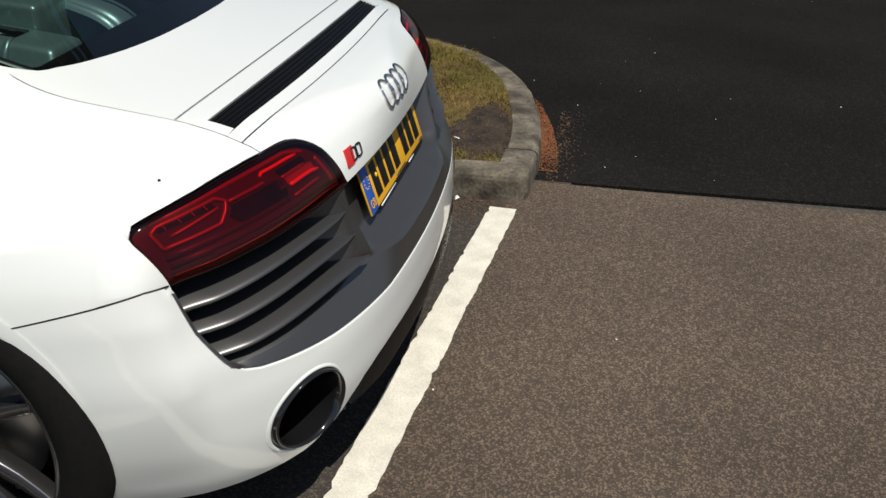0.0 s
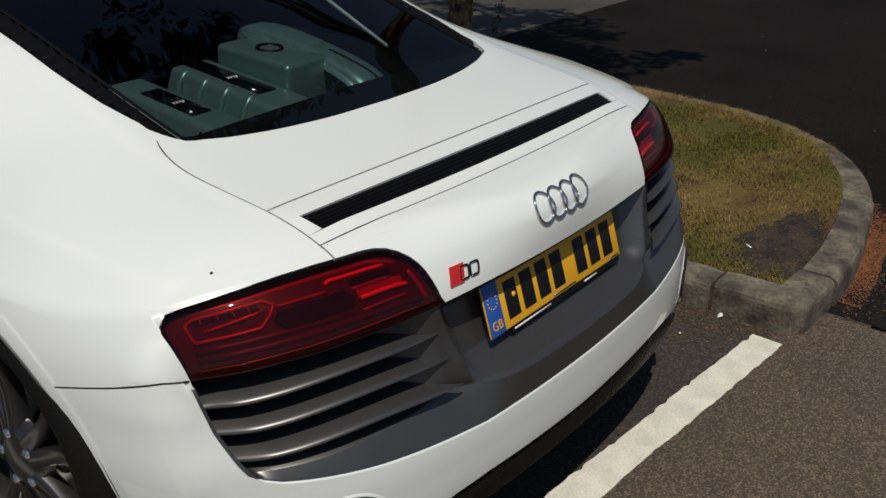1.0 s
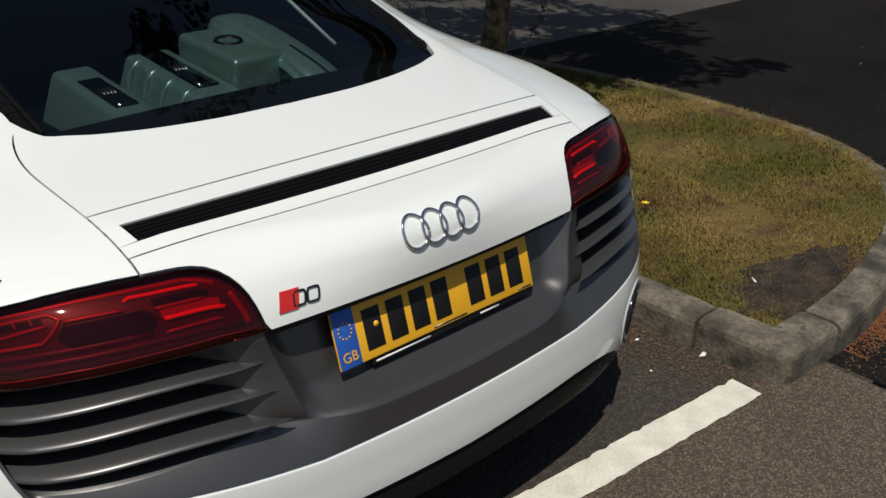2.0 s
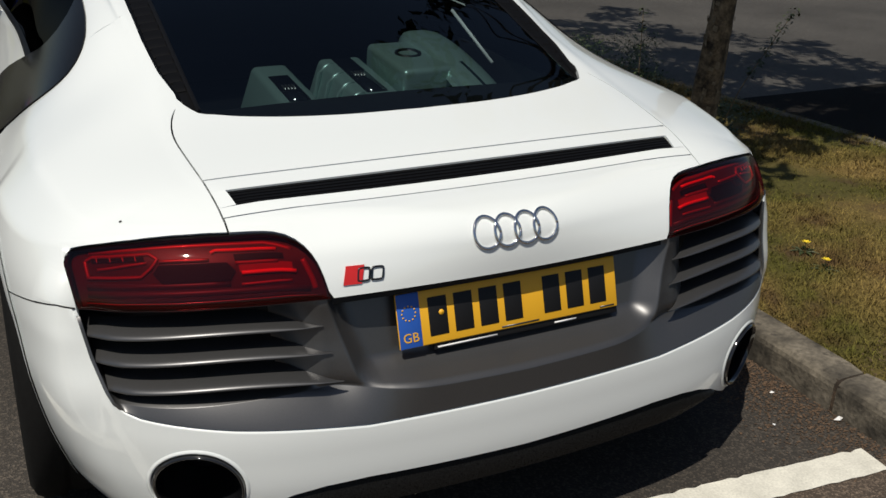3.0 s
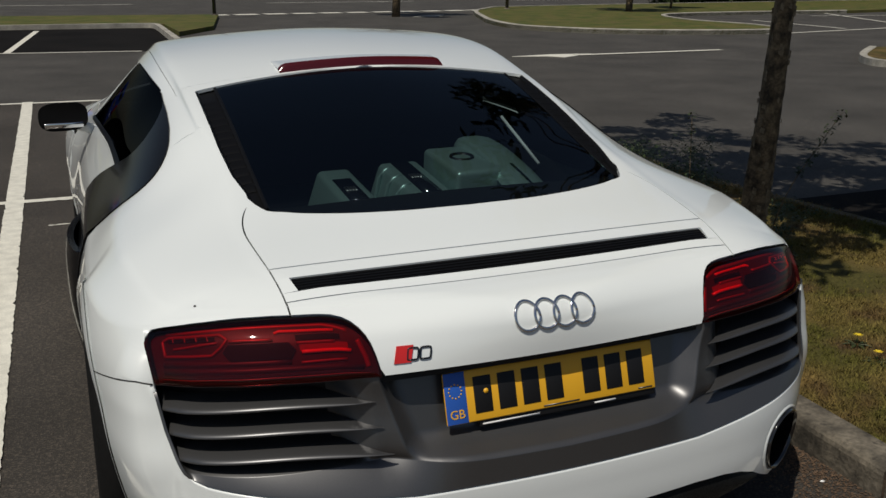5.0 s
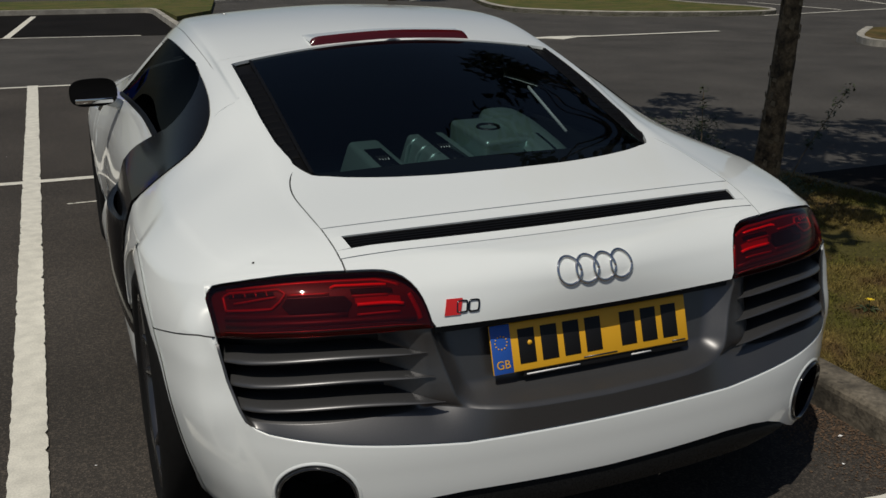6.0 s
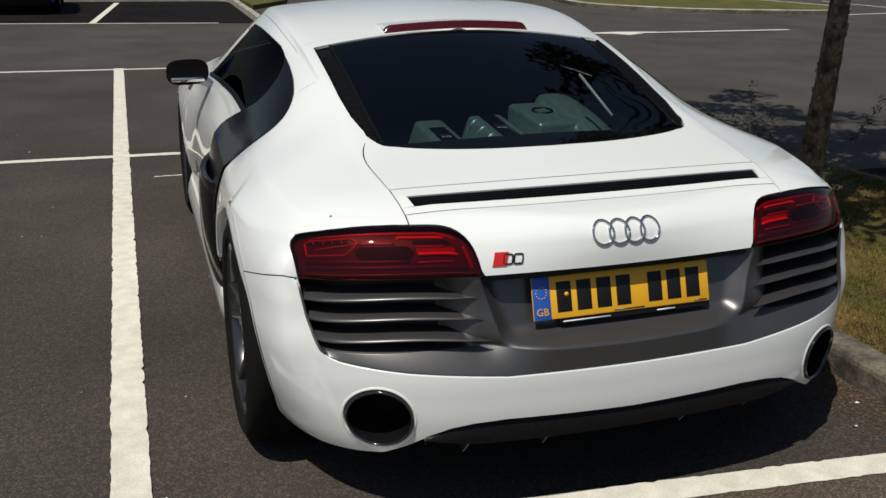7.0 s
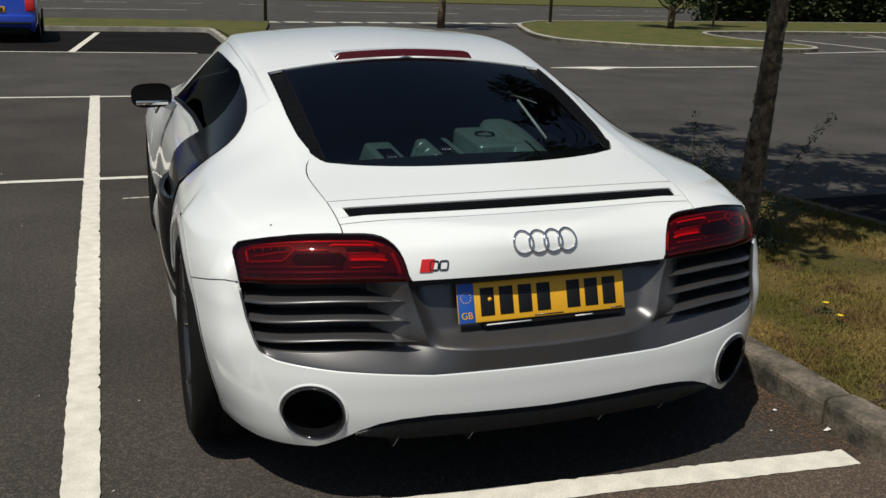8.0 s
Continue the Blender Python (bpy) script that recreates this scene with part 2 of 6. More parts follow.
def spline(keys, t):
    """Smooth curve through (t, value...) keys, at one t."""
    if id(keys) not in SLOPES:
        x = [float(k[0]) for k in keys]
        cols = []
        for q in range(1, len(keys[0])):
            v = [float(k[q]) for k in keys]
            h = [x[i + 1] - x[i] for i in range(len(x) - 1)]
            d = [(v[i + 1] - v[i]) / h[i] for i in range(len(h))]
            m = [d[0]] + [(d[i - 1] * h[i] + d[i] * h[i - 1]) / (h[i] + h[i - 1]) * (0.3 if d[i - 1] * d[i] <= 0 else 1.0) for i in range(1, len(h))] + [d[-1]]
            cols.append((v, m))
        SLOPES[id(keys)] = (keys, x, cols)
    _, x, cols = SLOPES[id(keys)]
    t = min(max(t, x[0]), x[-1])
    i = min(max(bisect_left(x, t) - 1, 0), len(x) - 2)
    h = x[i + 1] - x[i]
    u = (t - x[i]) / h
    a, b = (1 + 2 * u) * (1 - u) ** 2, u * (1 - u) ** 2 * h
    c, e = u * u * (3 - 2 * u), u * u * (u - 1) * h
    out = [a * v[i] + b * m[i] + c * v[i + 1] + e * m[i + 1] for v, m in cols]
    return out[0] if len(out) == 1 else out


def bisect_left(x, t):
    lo, hi = 0, len(x)
    while lo < hi:
        mid = (lo + hi) // 2
        if x[mid] < t:
            lo = mid + 1
        else:
            hi = mid
    return lo


# ---- the car's surfaces: x across, y forward from the tail, z up ----
AXLE, FRONT_AXLE = 0.76, 3.41
TAIL = [(0.15, 0.030), (0.22, -0.010), (0.30, -0.028), (0.38, -0.029), (0.45, -0.022), (0.50, -0.007), (0.55, 0.019), (0.60, 0.039), (0.65, 0.046), (0.68, 0.046), (0.74, 0.050), (0.765, 0.056), (0.79, 0.074), (0.81, 0.100), (0.84, 0.15)]
HALF = [(0.15, 0.895), (0.20, 0.922), (0.30, 0.957), (0.45, 0.983), (0.58, 0.984), (0.66, 0.976), (0.72, 0.959), (0.76, 0.943), (0.80, 0.922), (0.84, 0.90)]
POW, BOW, CORNER = 6.5, 0.10, 0.045


def ring(u, z):
    """The tail and flank at height z; u runs from the middle of the tail (0) to the rear axle (1)."""
    a = u * math.pi / 2
    w, t0 = spline(HALF, z), spline(TAIL, z)
    x = w * math.sin(a) ** (2 / POW)
    k = 1 - math.cos(a)
    h = min(1.0, x / 0.46)
    lean = h * h * (3 - 2 * h) * max(0.0, z - 0.665) ** 1.3 * 0.72
    y = t0 + (AXLE - t0) * k + ((BOW + 0.034 * min(1.0, max(0.0, (0.60 - z) / 0.15))) * x**2 + lean) * (1 - k)
    n = min(1.0, max(0.0, (x / w - 0.83) / 0.16))
    y -= CORNER * math.sin(math.pi * n) ** 2 * (1 - 0.7 * min(1.0, max(0.0, (z - 0.60) / 0.16))) * min(1.0, max(0.0, (z - 0.26) / 0.20))
    return np.array((x, y, z))


def u_at(x, z):
    return 2 / math.pi * math.asin(min(1.0, (abs(x) / spline(HALF, z))) ** (POW / 2))


def tail(x, z, out=0.0):
    """A point of the tail above the given x and z, lifted by out."""
    u = u_at(x, z)
    p = ring(u, z)
    if out:
        e = 0.004
        p1 = ring(min(1, u_at(abs(x) + e, z)), z)
        p2 = ring(u_at(x, z + e), z + e)
        n = np.cross(p1 - p, p2 - p)
        n /= np.linalg.norm(n) + 1e-12
        if n[1] > 0:
            n = -n
        p = p + n * out
    return p * (1 if x >= 0 else -1, 1, 1)


SECTIONS = [
    (0.30, [(0, 0.848), (0.50, 0.847), (0.60, 0.842), (0.70, 0.825), (0.79, 0.798), (0.846, 0.772)]),
    (0.66, [(0, 0.925), (0.50, 0.915), (0.62, 0.900), (0.74, 0.872), (0.858, 0.836), (0.94, 0.746)]),
    (0.90, [(0, 1.003), (0.50, 0.985), (0.60, 0.963), (0.71, 0.915), (0.856, 0.845), (0.94, 0.746)]),
    (1.15, [(0, 1.085), (0.52, 1.060), (0.61, 1.035), (0.69, 0.985), (0.835, 0.850), (0.925, 0.760)]),
    (1.45, [(0, 1.170), (0.53, 1.135), (0.615, 1.10), (0.69, 1.035), (0.82, 0.865), (0.915, 0.762)]),
    (1.80, [(0, 1.225), (0.52, 1.198), (0.63, 1.163), (0.722, 1.055), (0.818, 0.884), (0.900, 0.765)]),
    (2.20, [(0, 1.245), (0.51, 1.218), (0.62, 1.178), (0.738, 1.045), (0.833, 0.888), (0.895, 0.768)]),
    (2.60, [(0, 1.200), (0.49, 1.172), (0.60, 1.132), (0.735, 1.000), (0.842, 0.872), (0.895, 0.765)]),
    (3.10, [(0, 1.000), (0.42, 0.985), (0.55, 0.965), (0.69, 0.925), (0.840, 0.855), (0.925, 0.750)]),
    (3.40, [(0, 0.890), (0.40, 0.880), (0.58, 0.870), (0.75, 0.850), (0.870, 0.810), (0.940, 0.730)]),
    (4.00, [(0, 0.760), (0.40, 0.750), (0.58, 0.740), (0.72, 0.720), (0.820, 0.680), (0.880, 0.600)]),
    (4.42, [(0, 0.600), (0.30, 0.590), (0.45, 0.580), (0.55, 0.560), (0.620, 0.530), (0.660, 0.480)]),
]
SPINE = [(0.07, 0.788), (0.10, 0.802), (0.15, 0.813), (0.21, 0.823), (0.24, 0.833), (0.29, 0.846), (0.337, 0.852), (0.40, 0.868)]
LIP = [(0.07, 0.787), (0.10, 0.799), (0.14, 0.805), (0.18, 0.805), (0.22, 0.800), (0.27, 0.786), (0.31, 0.772), (0.36, 0.760), (0.76, 0.746)]
SEC_KEYS = [[(y, *c[k]) for y, c in SECTIONS] for k in range(6)]


def edge_x(y, z):
    """Half width of the flank at y, for y behind the axle."""
    lo, hi = 0.0, 1.0
    for _ in range(30):
        m = (lo + hi) / 2
        if ring(m, z)[1] < y:
            lo = m
        else:
            hi = m
    return ring((lo + hi) / 2, z)[0]


def controls(y):
    c = np.array([spline(k, max(y, 0.30)) for k in SEC_KEYS])
    if y < AXLE:
        ze = float(spline(LIP, y))
        xe = edge_x(y, ze)
        if y < 0.30:
            hc = float(spline(SPINE, y))
            c[:, 0] *= xe / c[5, 0]
            drop = (c[0, 1] - c[:, 1]) / (c[0, 1] - c[5, 1])
            c[:, 1] = hc - drop * (hc - ze)
        else:
            f = max(0.0, 1 - (y - 0.30) / 0.36)
            c[:, 0] *= lerp(1.0, xe / c[5, 0], f)
            c[5] = (xe, ze)
    return c


CACHE = {}


def lerp(a, b, t):
    return a + (b - a) * t


def section(y):
    """A dense table of x and z from the middle to the shoulder at y."""
    key = round(y, 4)
    if key not in CACHE:
        c = controls(y)
        q = np.vstack((c[1] * (-1, 1), c, 2 * c[5] - c[4]))
        out = []
        for i in range(5):
            p0, p1, p2, p3 = q[i], q[i + 1], q[i + 2], q[i + 3]
            sharp = max(0.0, 1 - max(0.0, y - 0.75) / 0.30)
            if i == 3:
                p3 = lerp(p3, 2 * p2 - p1, sharp)
            elif i == 4:
                p0 = lerp(p0, 2 * p1 - p2, sharp)
            for u in np.linspace(0, 1, 13)[: 12 if i < 4 else 13]:
                out.append(0.5 * (2 * p1 + (p2 - p0) * u + (2 * p0 - 5 * p1 + 4 * p2 - p3) * u**2 + (3 * p1 - p0 - 3 * p2 + p3) * u**3))
        CACHE[key] = np.array(out)
    return CACHE[key]


def top_s(y, s):
    """A point of the upper body at y; s from the middle (0) to the shoulder (1)."""
    t = section(y)
    k = np.linspace(0, 1, len(t))
    return np.array((np.interp(s, k, t[:, 0]), y, np.interp(s, k, t[:, 1])))


def s_at(y, x):
    t = section(y)
    return float(np.interp(abs(x), np.maximum.accumulate(t[:, 0]), np.linspace(0, 1, len(t))))


def top_x(x, y, out=0.0):
    p = top_s(y, s_at(y, x))
    return np.array((x, y, p[2] + out))


def flank(y, z):
    """The side of the body forward of the rear axle, below the shoulder."""
    t = section(y)[-1]
    return np.array((t[0] * spline(HALF, z) / spline(HALF, t[1]), y, z))


def ease(x, span=1.0):
    x = min(1.0, max(0.0, x / span))
    return x * x * (3 - 2 * x)


def grid(fn, a, b):
    return np.array([[fn(u, v) for v in b] for u in a])


# outlines on the tail, by x, and on the deck, by y
LAMP_TOP = [(0.397, 0.680), (0.400, 0.699), (0.405, 0.722), (0.411, 0.742), (0.419, 0.7585), (0.429, 0.7715), (0.442, 0.7820), (0.458, 0.7895), (0.478, 0.7940), (0.50, 0.7960), (0.52, 0.7965), (0.60, 0.7970), (0.66, 0.7945), (0.70, 0.7905), (0.75, 0.7825), (0.80, 0.7705), (0.820, 0.7650), (0.830, 0.7608), (0.837, 0.7560), (0.8425, 0.7490), (0.846, 0.737)]
LAMP_LOW = [(0.397, 0.679), (0.48, 0.680), (0.60, 0.681), (0.72, 0.676), (0.836, 0.662), (0.840, 0.684), (0.846, 0.734)]
PANEL_LOW = [(0.0, 0.431), (0.35, 0.432), (0.60, 0.453), (0.72, 0.466), (0.76, 0.471), (0.783, 0.479), (0.798, 0.493), (0.807, 0.514), (0.822, 0.570), (0.836, 0.658)]
BUMPER_LOW = [(0.0, 0.304), (0.35, 0.311), (0.44, 0.306), (0.50, 0.295), (0.55, 0.276), (0.60, 0.246), (0.66, 0.212), (0.80, 0.190), (0.96, 0.20)]
GLASS_LOW = [(0.0, 0.548), (0.20, 0.558), (0.35, 0.585), (0.45, 0.618), (0.52, 0.660), (0.55, 0.715), (0.575, 0.84)]
LID_SIDE = [(0.12, 0.556), (0.20, 0.557), (0.337, 0.567), (0.45, 0.576), (0.53, 0.580), (0.60, 0.573), (0.645, 0.560), (0.67, 0.548)]
PILLAR = [(0.66, 0.550), (0.70, 0.540), (0.735, 0.539), (0.77, 0.545), (0.84, 0.556), (1.0, 0.563), (1.30, 0.564), (1.40, 0.564)]
ARCH = 0.375
EXHAUST = (0.672, 0.322)
PIPE_W, PIPE_H = 0.93, 0.95
lin = np.linspace


def along(keys, v):
    return float(np.interp(v, [k[0] for k in keys], [k[1] for k in keys]))


def lid_x(y):
    return float(spline(LID_SIDE, y))


def edge_y(x):
    """Where the deck's rear edge lies at this x."""
    lo, hi = 0.065, 0.40
    for _ in range(24):
        m = (lo + hi) / 2
        if section(round(m, 4))[-1][0] < abs(x):
            lo = m
        else:
            hi = m
    return round(hi, 4)


def glass_low(x):
    return float(spline(GLASS_LOW, abs(x)))


def glass_top(x):
    return 1.44 - 0.05 * (x / 0.566) ** 2


def side_pt(y, q):
    """A point of the car's side: q below 1 lies above the shoulder, 1 to 2 runs down the flank to the sill."""
    if q <= 1:
        return top_s(y, q)
    return flank(y, lerp(section(y)[-1][1], 0.16, q - 1))


def seam_z(y):
    """Height of the shut line between bumper and quarter panel."""
    return lerp(0.665, 0.610, min(1, max(0, (y - 0.27) / 0.24)))


def tail_tube(pts, r, out, sx=1, sides=8, closed=False):
    """A round bar along (x, z) points of the tail."""
    P = [tuple(tail(x, z, out) * (sx, 1, 1)) for x, z in pts]
    if closed:
        P = P + P[:2]
    return tube(P, r, sides)


def smooth_path(pts, n, closed=False):
    """Points along a rounded path through pts."""
    q = [pts[-1]] + list(pts) + [pts[0], pts[1]] if closed else [pts[0]] + list(pts) + [pts[-1]]
    out = []
    for i in range(len(q) - 3):
        p0, p1, p2, p3 = (np.array(v, float) for v in q[i:i + 4])
        for u in lin(0, 1, n)[:-1]:
            out.append(0.5 * (2 * p1 + (p2 - p0) * u + (2 * p0 - 5 * p1 + 4 * p2 - p3) * u**2 + (3 * p1 - p0 - 3 * p2 + p3) * u**3))
    if not closed:
        out.append(np.array(pts[-1], float))
    return [tuple(v) for v in out]


def merge(shapes):
    v, f = [], []
    for sv, sf in shapes:
        k = len(v)
        v += [tuple(p) for p in sv]
        f += [tuple(i + k for i in q) for q in sf]
    return v, f


def clear(ob):
    ob.visible_shadow = False
    return ob


# ---- the car ----
def car_lid(car):
    xs = sorted(set([round(v, 4) for v in lin(-0.5565, 0.5565, 75)] + [s * v for s in (-1, 1) for v in (0.399, 0.402, 0.405, 0.408, 0.411, 0.415, 0.419, 0.424, 0.429, 0.435, 0.442, 0.450, 0.458, 0.468, 0.478)]))

    def bow(x, depth):
        """How far a line across the deck bends back at x."""
        return depth * max(0.0, 1 - (x / 0.556) ** 2)

    def column(x):
        a = abs(x)
        z0 = 0.681 if a <= 0.398 else along(LAMP_TOP, a) + 0.002
        ye = edge_y(a)
        z1 = section(ye)[-1][1] if a > 0.3 else float(spline(LIP, ye))
        col = [tail(x, lerp(z0, z1, v)) for v in lin(0, 1, 14)]
        col += [top_x(x, lerp(ye, 0.2112 - bow(x, 0.020), v**1.5)) for v in lin(0.12, 1, 14)]
        return col

    tailpiece = part("lid_tail", sheet(np.array([column(x) for x in xs]), 0.008, (0, -1, 0.3)), PAINT, car, "white rear edge of the engine lid")
    for a, b, da, db in ((0.2146, 0.240, 0.020, 0.014), (0.288, 0.3334, 0.005, 0.004)):
        P = grid(lambda v, t: top_x(t * lid_x(lerp(a, b, v)), lerp(a, b, v) - bow(t * 0.55, lerp(da, db, v))), lin(0, 1, 4), lin(-1, 1, 61))
        part("lid_strip", sheet(P, 0.012, (0, 0, 1)), PAINT, car)
    for sx in (-1, 1):
        P = grid(lambda y, t: top_x(sx * lerp(lerp(0.526, 0.535, (y - 0.24) / 0.048), lid_x(y), t), y), lin(0.240, 0.288, 4), lin(0, 1, 4))
        part("lid_strip_end", sheet(P, 0.012, (0, 0, 1)), PAINT, car)
    # air outlet: a dark trough with fine lamellae
    vent = part("lid_vent", quads(grid(lambda y, x: top_x(x, y - bow(x, 0.010), -0.006), lin(0.232, 0.294, 4), lin(-0.54, 0.54, 31))), LOUVRE, car, "black louvred air outlet across the lid")
    for k in range(5):
        y = 0.246 + 0.009 * k
        P = np.array([[top_x(x, y + d - bow(x, 0.014 - 0.002 * k), h) for d, h in ((0, -0.0045), (0.0058, -0.0035), (0.006, -0.007), (0, -0.007), (0, -0.0045))] for x in lin(-0.53, 0.53, 31)])
        part("lamella", quads(P), LOUVRE, vent)
    def lid_point(t, v):
        y = lerp(0.3380 - bow(t * 0.55, 0.004), glass_low(t * 0.556) - 0.004, v)
        return top_x(t * lid_x(y), y)

    part("engine_lid", sheet(grid(lid_point, lin(-1, 1, 61), lin(0, 1, 14)), 0.012, (0, 0, 1)), PAINT, car, "white engine lid with fine shut lines")
    # dark gap floor below the shut lines
    part("gap_floor", quads(grid(lambda y, s: top_s(y, abs(s)) * (1 if s >= 0 else -1, 1, 1) - np.array((0, 0, 0.013)), lin(0.20, 0.66, 20), lin(-0.80, 0.80, 41))), BLACK, car)
    part("tail_backing", quads(grid(lambda x, z: tail(x, z) + np.array((0, 0.02, 0)), lin(-0.39, 0.39, 41), lin(0.66, 0.785, 5))), BLACK, car)
    return tailpiece


def car_quarter(car, sx):
    cols = []
    n1 = 20
    y_in = edge_y(0.5602) + 0.012
    for i, x in enumerate([0.5602] + list(lin(0.565, 0.8445, n1))):
        ye = edge_y(x)
        f = i / n1
        ys = lerp(y_in, 0.42, f**1.6)
        S = (lid_x(ys) + 0.0035, ys)
        z1 = section(ye)[-1][1]
        z0 = along(LAMP_TOP, x) + 0.002
        low = [tail(x, lerp(z0, z1, v)) for v in lin(0, 1, 12)]
        up = [top_x(lerp(x, S[0], v), lerp(ye, S[1], v)) for v in lin(0.03, 1, 34)]
        cols.append(low + up)
    yc = edge_y(0.8445)
    y_list = list(lin(yc + 0.004, max(yc + 0.03, 0.385), 7)) + [AXLE - ARCH * math.cos(a) for a in lin(0.06, math.pi / 2, 22)] + [AXLE + ARCH * math.sin(a) for a in lin(0.07, 1.29, 16)]
    n2 = len(y_list)
    for i, y in enumerate(y_list):
        ys = lerp(0.42, 1.14, (i + 1) / n2)
        xi = lid_x(ys) + 0.0035 if ys < 0.66 else along(PILLAR, ys)
        d = abs(y - AXLE)
        arch = 0.335 + math.sqrt(max(0.0, ARCH**2 - d * d)) if d < ARCH else 0.0
        seam = seam_z(y)
        z0 = max(arch, seam) if y < AXLE else arch
        ze = section(y)[-1][1]
        low = []
        for v in lin(0, 1, 12):
            z = lerp(z0, ze, v)
            p = np.array((edge_x(y, z), y, z)) if y < AXLE else flank(y, z)
            if i == 0:
                x = lerp(0.8385, 0.8475, min(1, (z - 0.662) / 0.08))
                p = tail(x, z) if z < 0.765 else p
            low.append(p)
        E = np.array((section(y)[-1][0], y))
        up = []
        for v in lin(0.03, 1, 34):
            yy = lerp(y, ys, v)
            xx = lerp(E[0], xi, v)
            up.append(top_x(xx, yy))
        cols.append(low + up)
    P = np.array(cols) * (sx, 1, 1)
    part("quarter_panel", sheet(P, 0.004, (sx, -0.3, 1)), PAINT, car)
    # rolled lip round the wheel arch
    def lip(a, r):
        y, z = AXLE - r * math.cos(a), 0.335 + r * math.sin(a)
        x = edge_x(y, z) if y < AXLE else flank(y, z)[0]
        return np.array(((x + (0.004 if r > ARCH else 0.002)) * sx, y, z))

    rows = [[lip(a, r) for a in lin(-0.30, math.pi - 0.33, 50)] for r in (ARCH + 0.034, ARCH + 0.030, ARCH + 0.012, ARCH)]
    rows.append([p - np.array((sx * 0.03, 0, 0)) for p in rows[-1]])
    part("arch_lip", quads(np.array(rows)), PAINT, car)
    wall = [[np.array((sx * x, AXLE - 0.385 * math.cos(a), 0.335 + 0.385 * math.sin(a))) for a in lin(0.0, math.pi + 0.1, 36)] for x in (0.90, 0.55)]
    part("wheel_well", quads(np.array(wall)), BLACK, car)


def car_bumper(car):
    def top_of(x):
        return along(PANEL_LOW, abs(x)) - 0.002

    cols = list(lin(0, 0.74, 75)) + list(lin(0.745, 0.836, 28))
    rows = 36

    def col(x):
        zb, zt = along(BUMPER_LOW, x), top_of(x)
        pts = [tail(x, lerp(zb, zt, v)) for v in list(lin(0, 0.96, rows - 2)) + [1.0, 1.0]]
        n = rows - 3
        pts[n - 1] = tail(x, zt - 0.0056)
        pts[n] = tail(x, zt - 0.005)
        turn = min(1.0, max(0.0, (x - 0.77) / 0.04))
        pts[n + 1] = tail(x, zt - 0.0015) + np.array((0.001 * turn, 0.0015, 0))
        pts[n + 2] = tail(x, zt) + np.array((0.006 * turn, 0.012, 0))
        return pts

    def corner_pt(k, z):
        u0 = u_at(0.8365, z)
        ya = AXLE - (ARCH if z < 0.335 else math.sqrt(max(0.0, ARCH**2 - (z - 0.335) ** 2)))
        lo, hi = 0.0, 1.0
        for _ in range(22):
            m = (lo + hi) / 2
            if ring(m, z)[1] < ya:
                lo = m
            else:
                hi = m
        return ring(lerp(u0, lo, k), z)

    def corner(k):
        zt = 0.64
        for _ in range(4):
            zt = seam_z(corner_pt(k, zt)[1]) - 0.0035
        return [corner_pt(k, lerp(lerp(0.19, 0.20, k), zt, v)) for v in lin(0, 1, rows)]

    # black bar laid in the bumper's shut line; its colour stands for the gap's shade
    for sx in (-1, 1):
        line = [corner(k)[-1] for k in lin(0.02, 1, 24)]
        part("shut_line_shade", tube([tuple((p + np.array((-0.0012, 0.0008, 0.0018))) * (sx, 1, 1)) for p in line], 0.0016, 8), BLACK, car)
    right = [col(x) for x in cols] + [corner(k) for k in lin(0.05, 1, 20)]
    left = [[p * (-1, 1, 1) for p in c] for c in right[:0:-1]]
    verts, faces = sheet(np.array(left + right), 0.0025, (0, -1, 0))
    far = [math.hypot((abs(p[0]) - EXHAUST[0]) / PIPE_W, (p[2] - EXHAUST[1]) / PIPE_H) for p in verts]
    keep = [f for f in faces if any(far[i] >= 0.092 for i in f)]
    for i in {i for f in keep for i in f if far[i] < 0.092}:
        x, y, z = verts[i]
        k = 0.092 / max(far[i], 1e-4)
        s = 1 if x > 0 else -1
        verts[i] = tuple(tail(s * (EXHAUST[0] + (abs(x) - EXHAUST[0]) * k), EXHAUST[1] + (z - EXHAUST[1]) * k))
    part("rear_bumper", (verts, keep), PAINT, car, "white rear bumper with two exhaust openings")


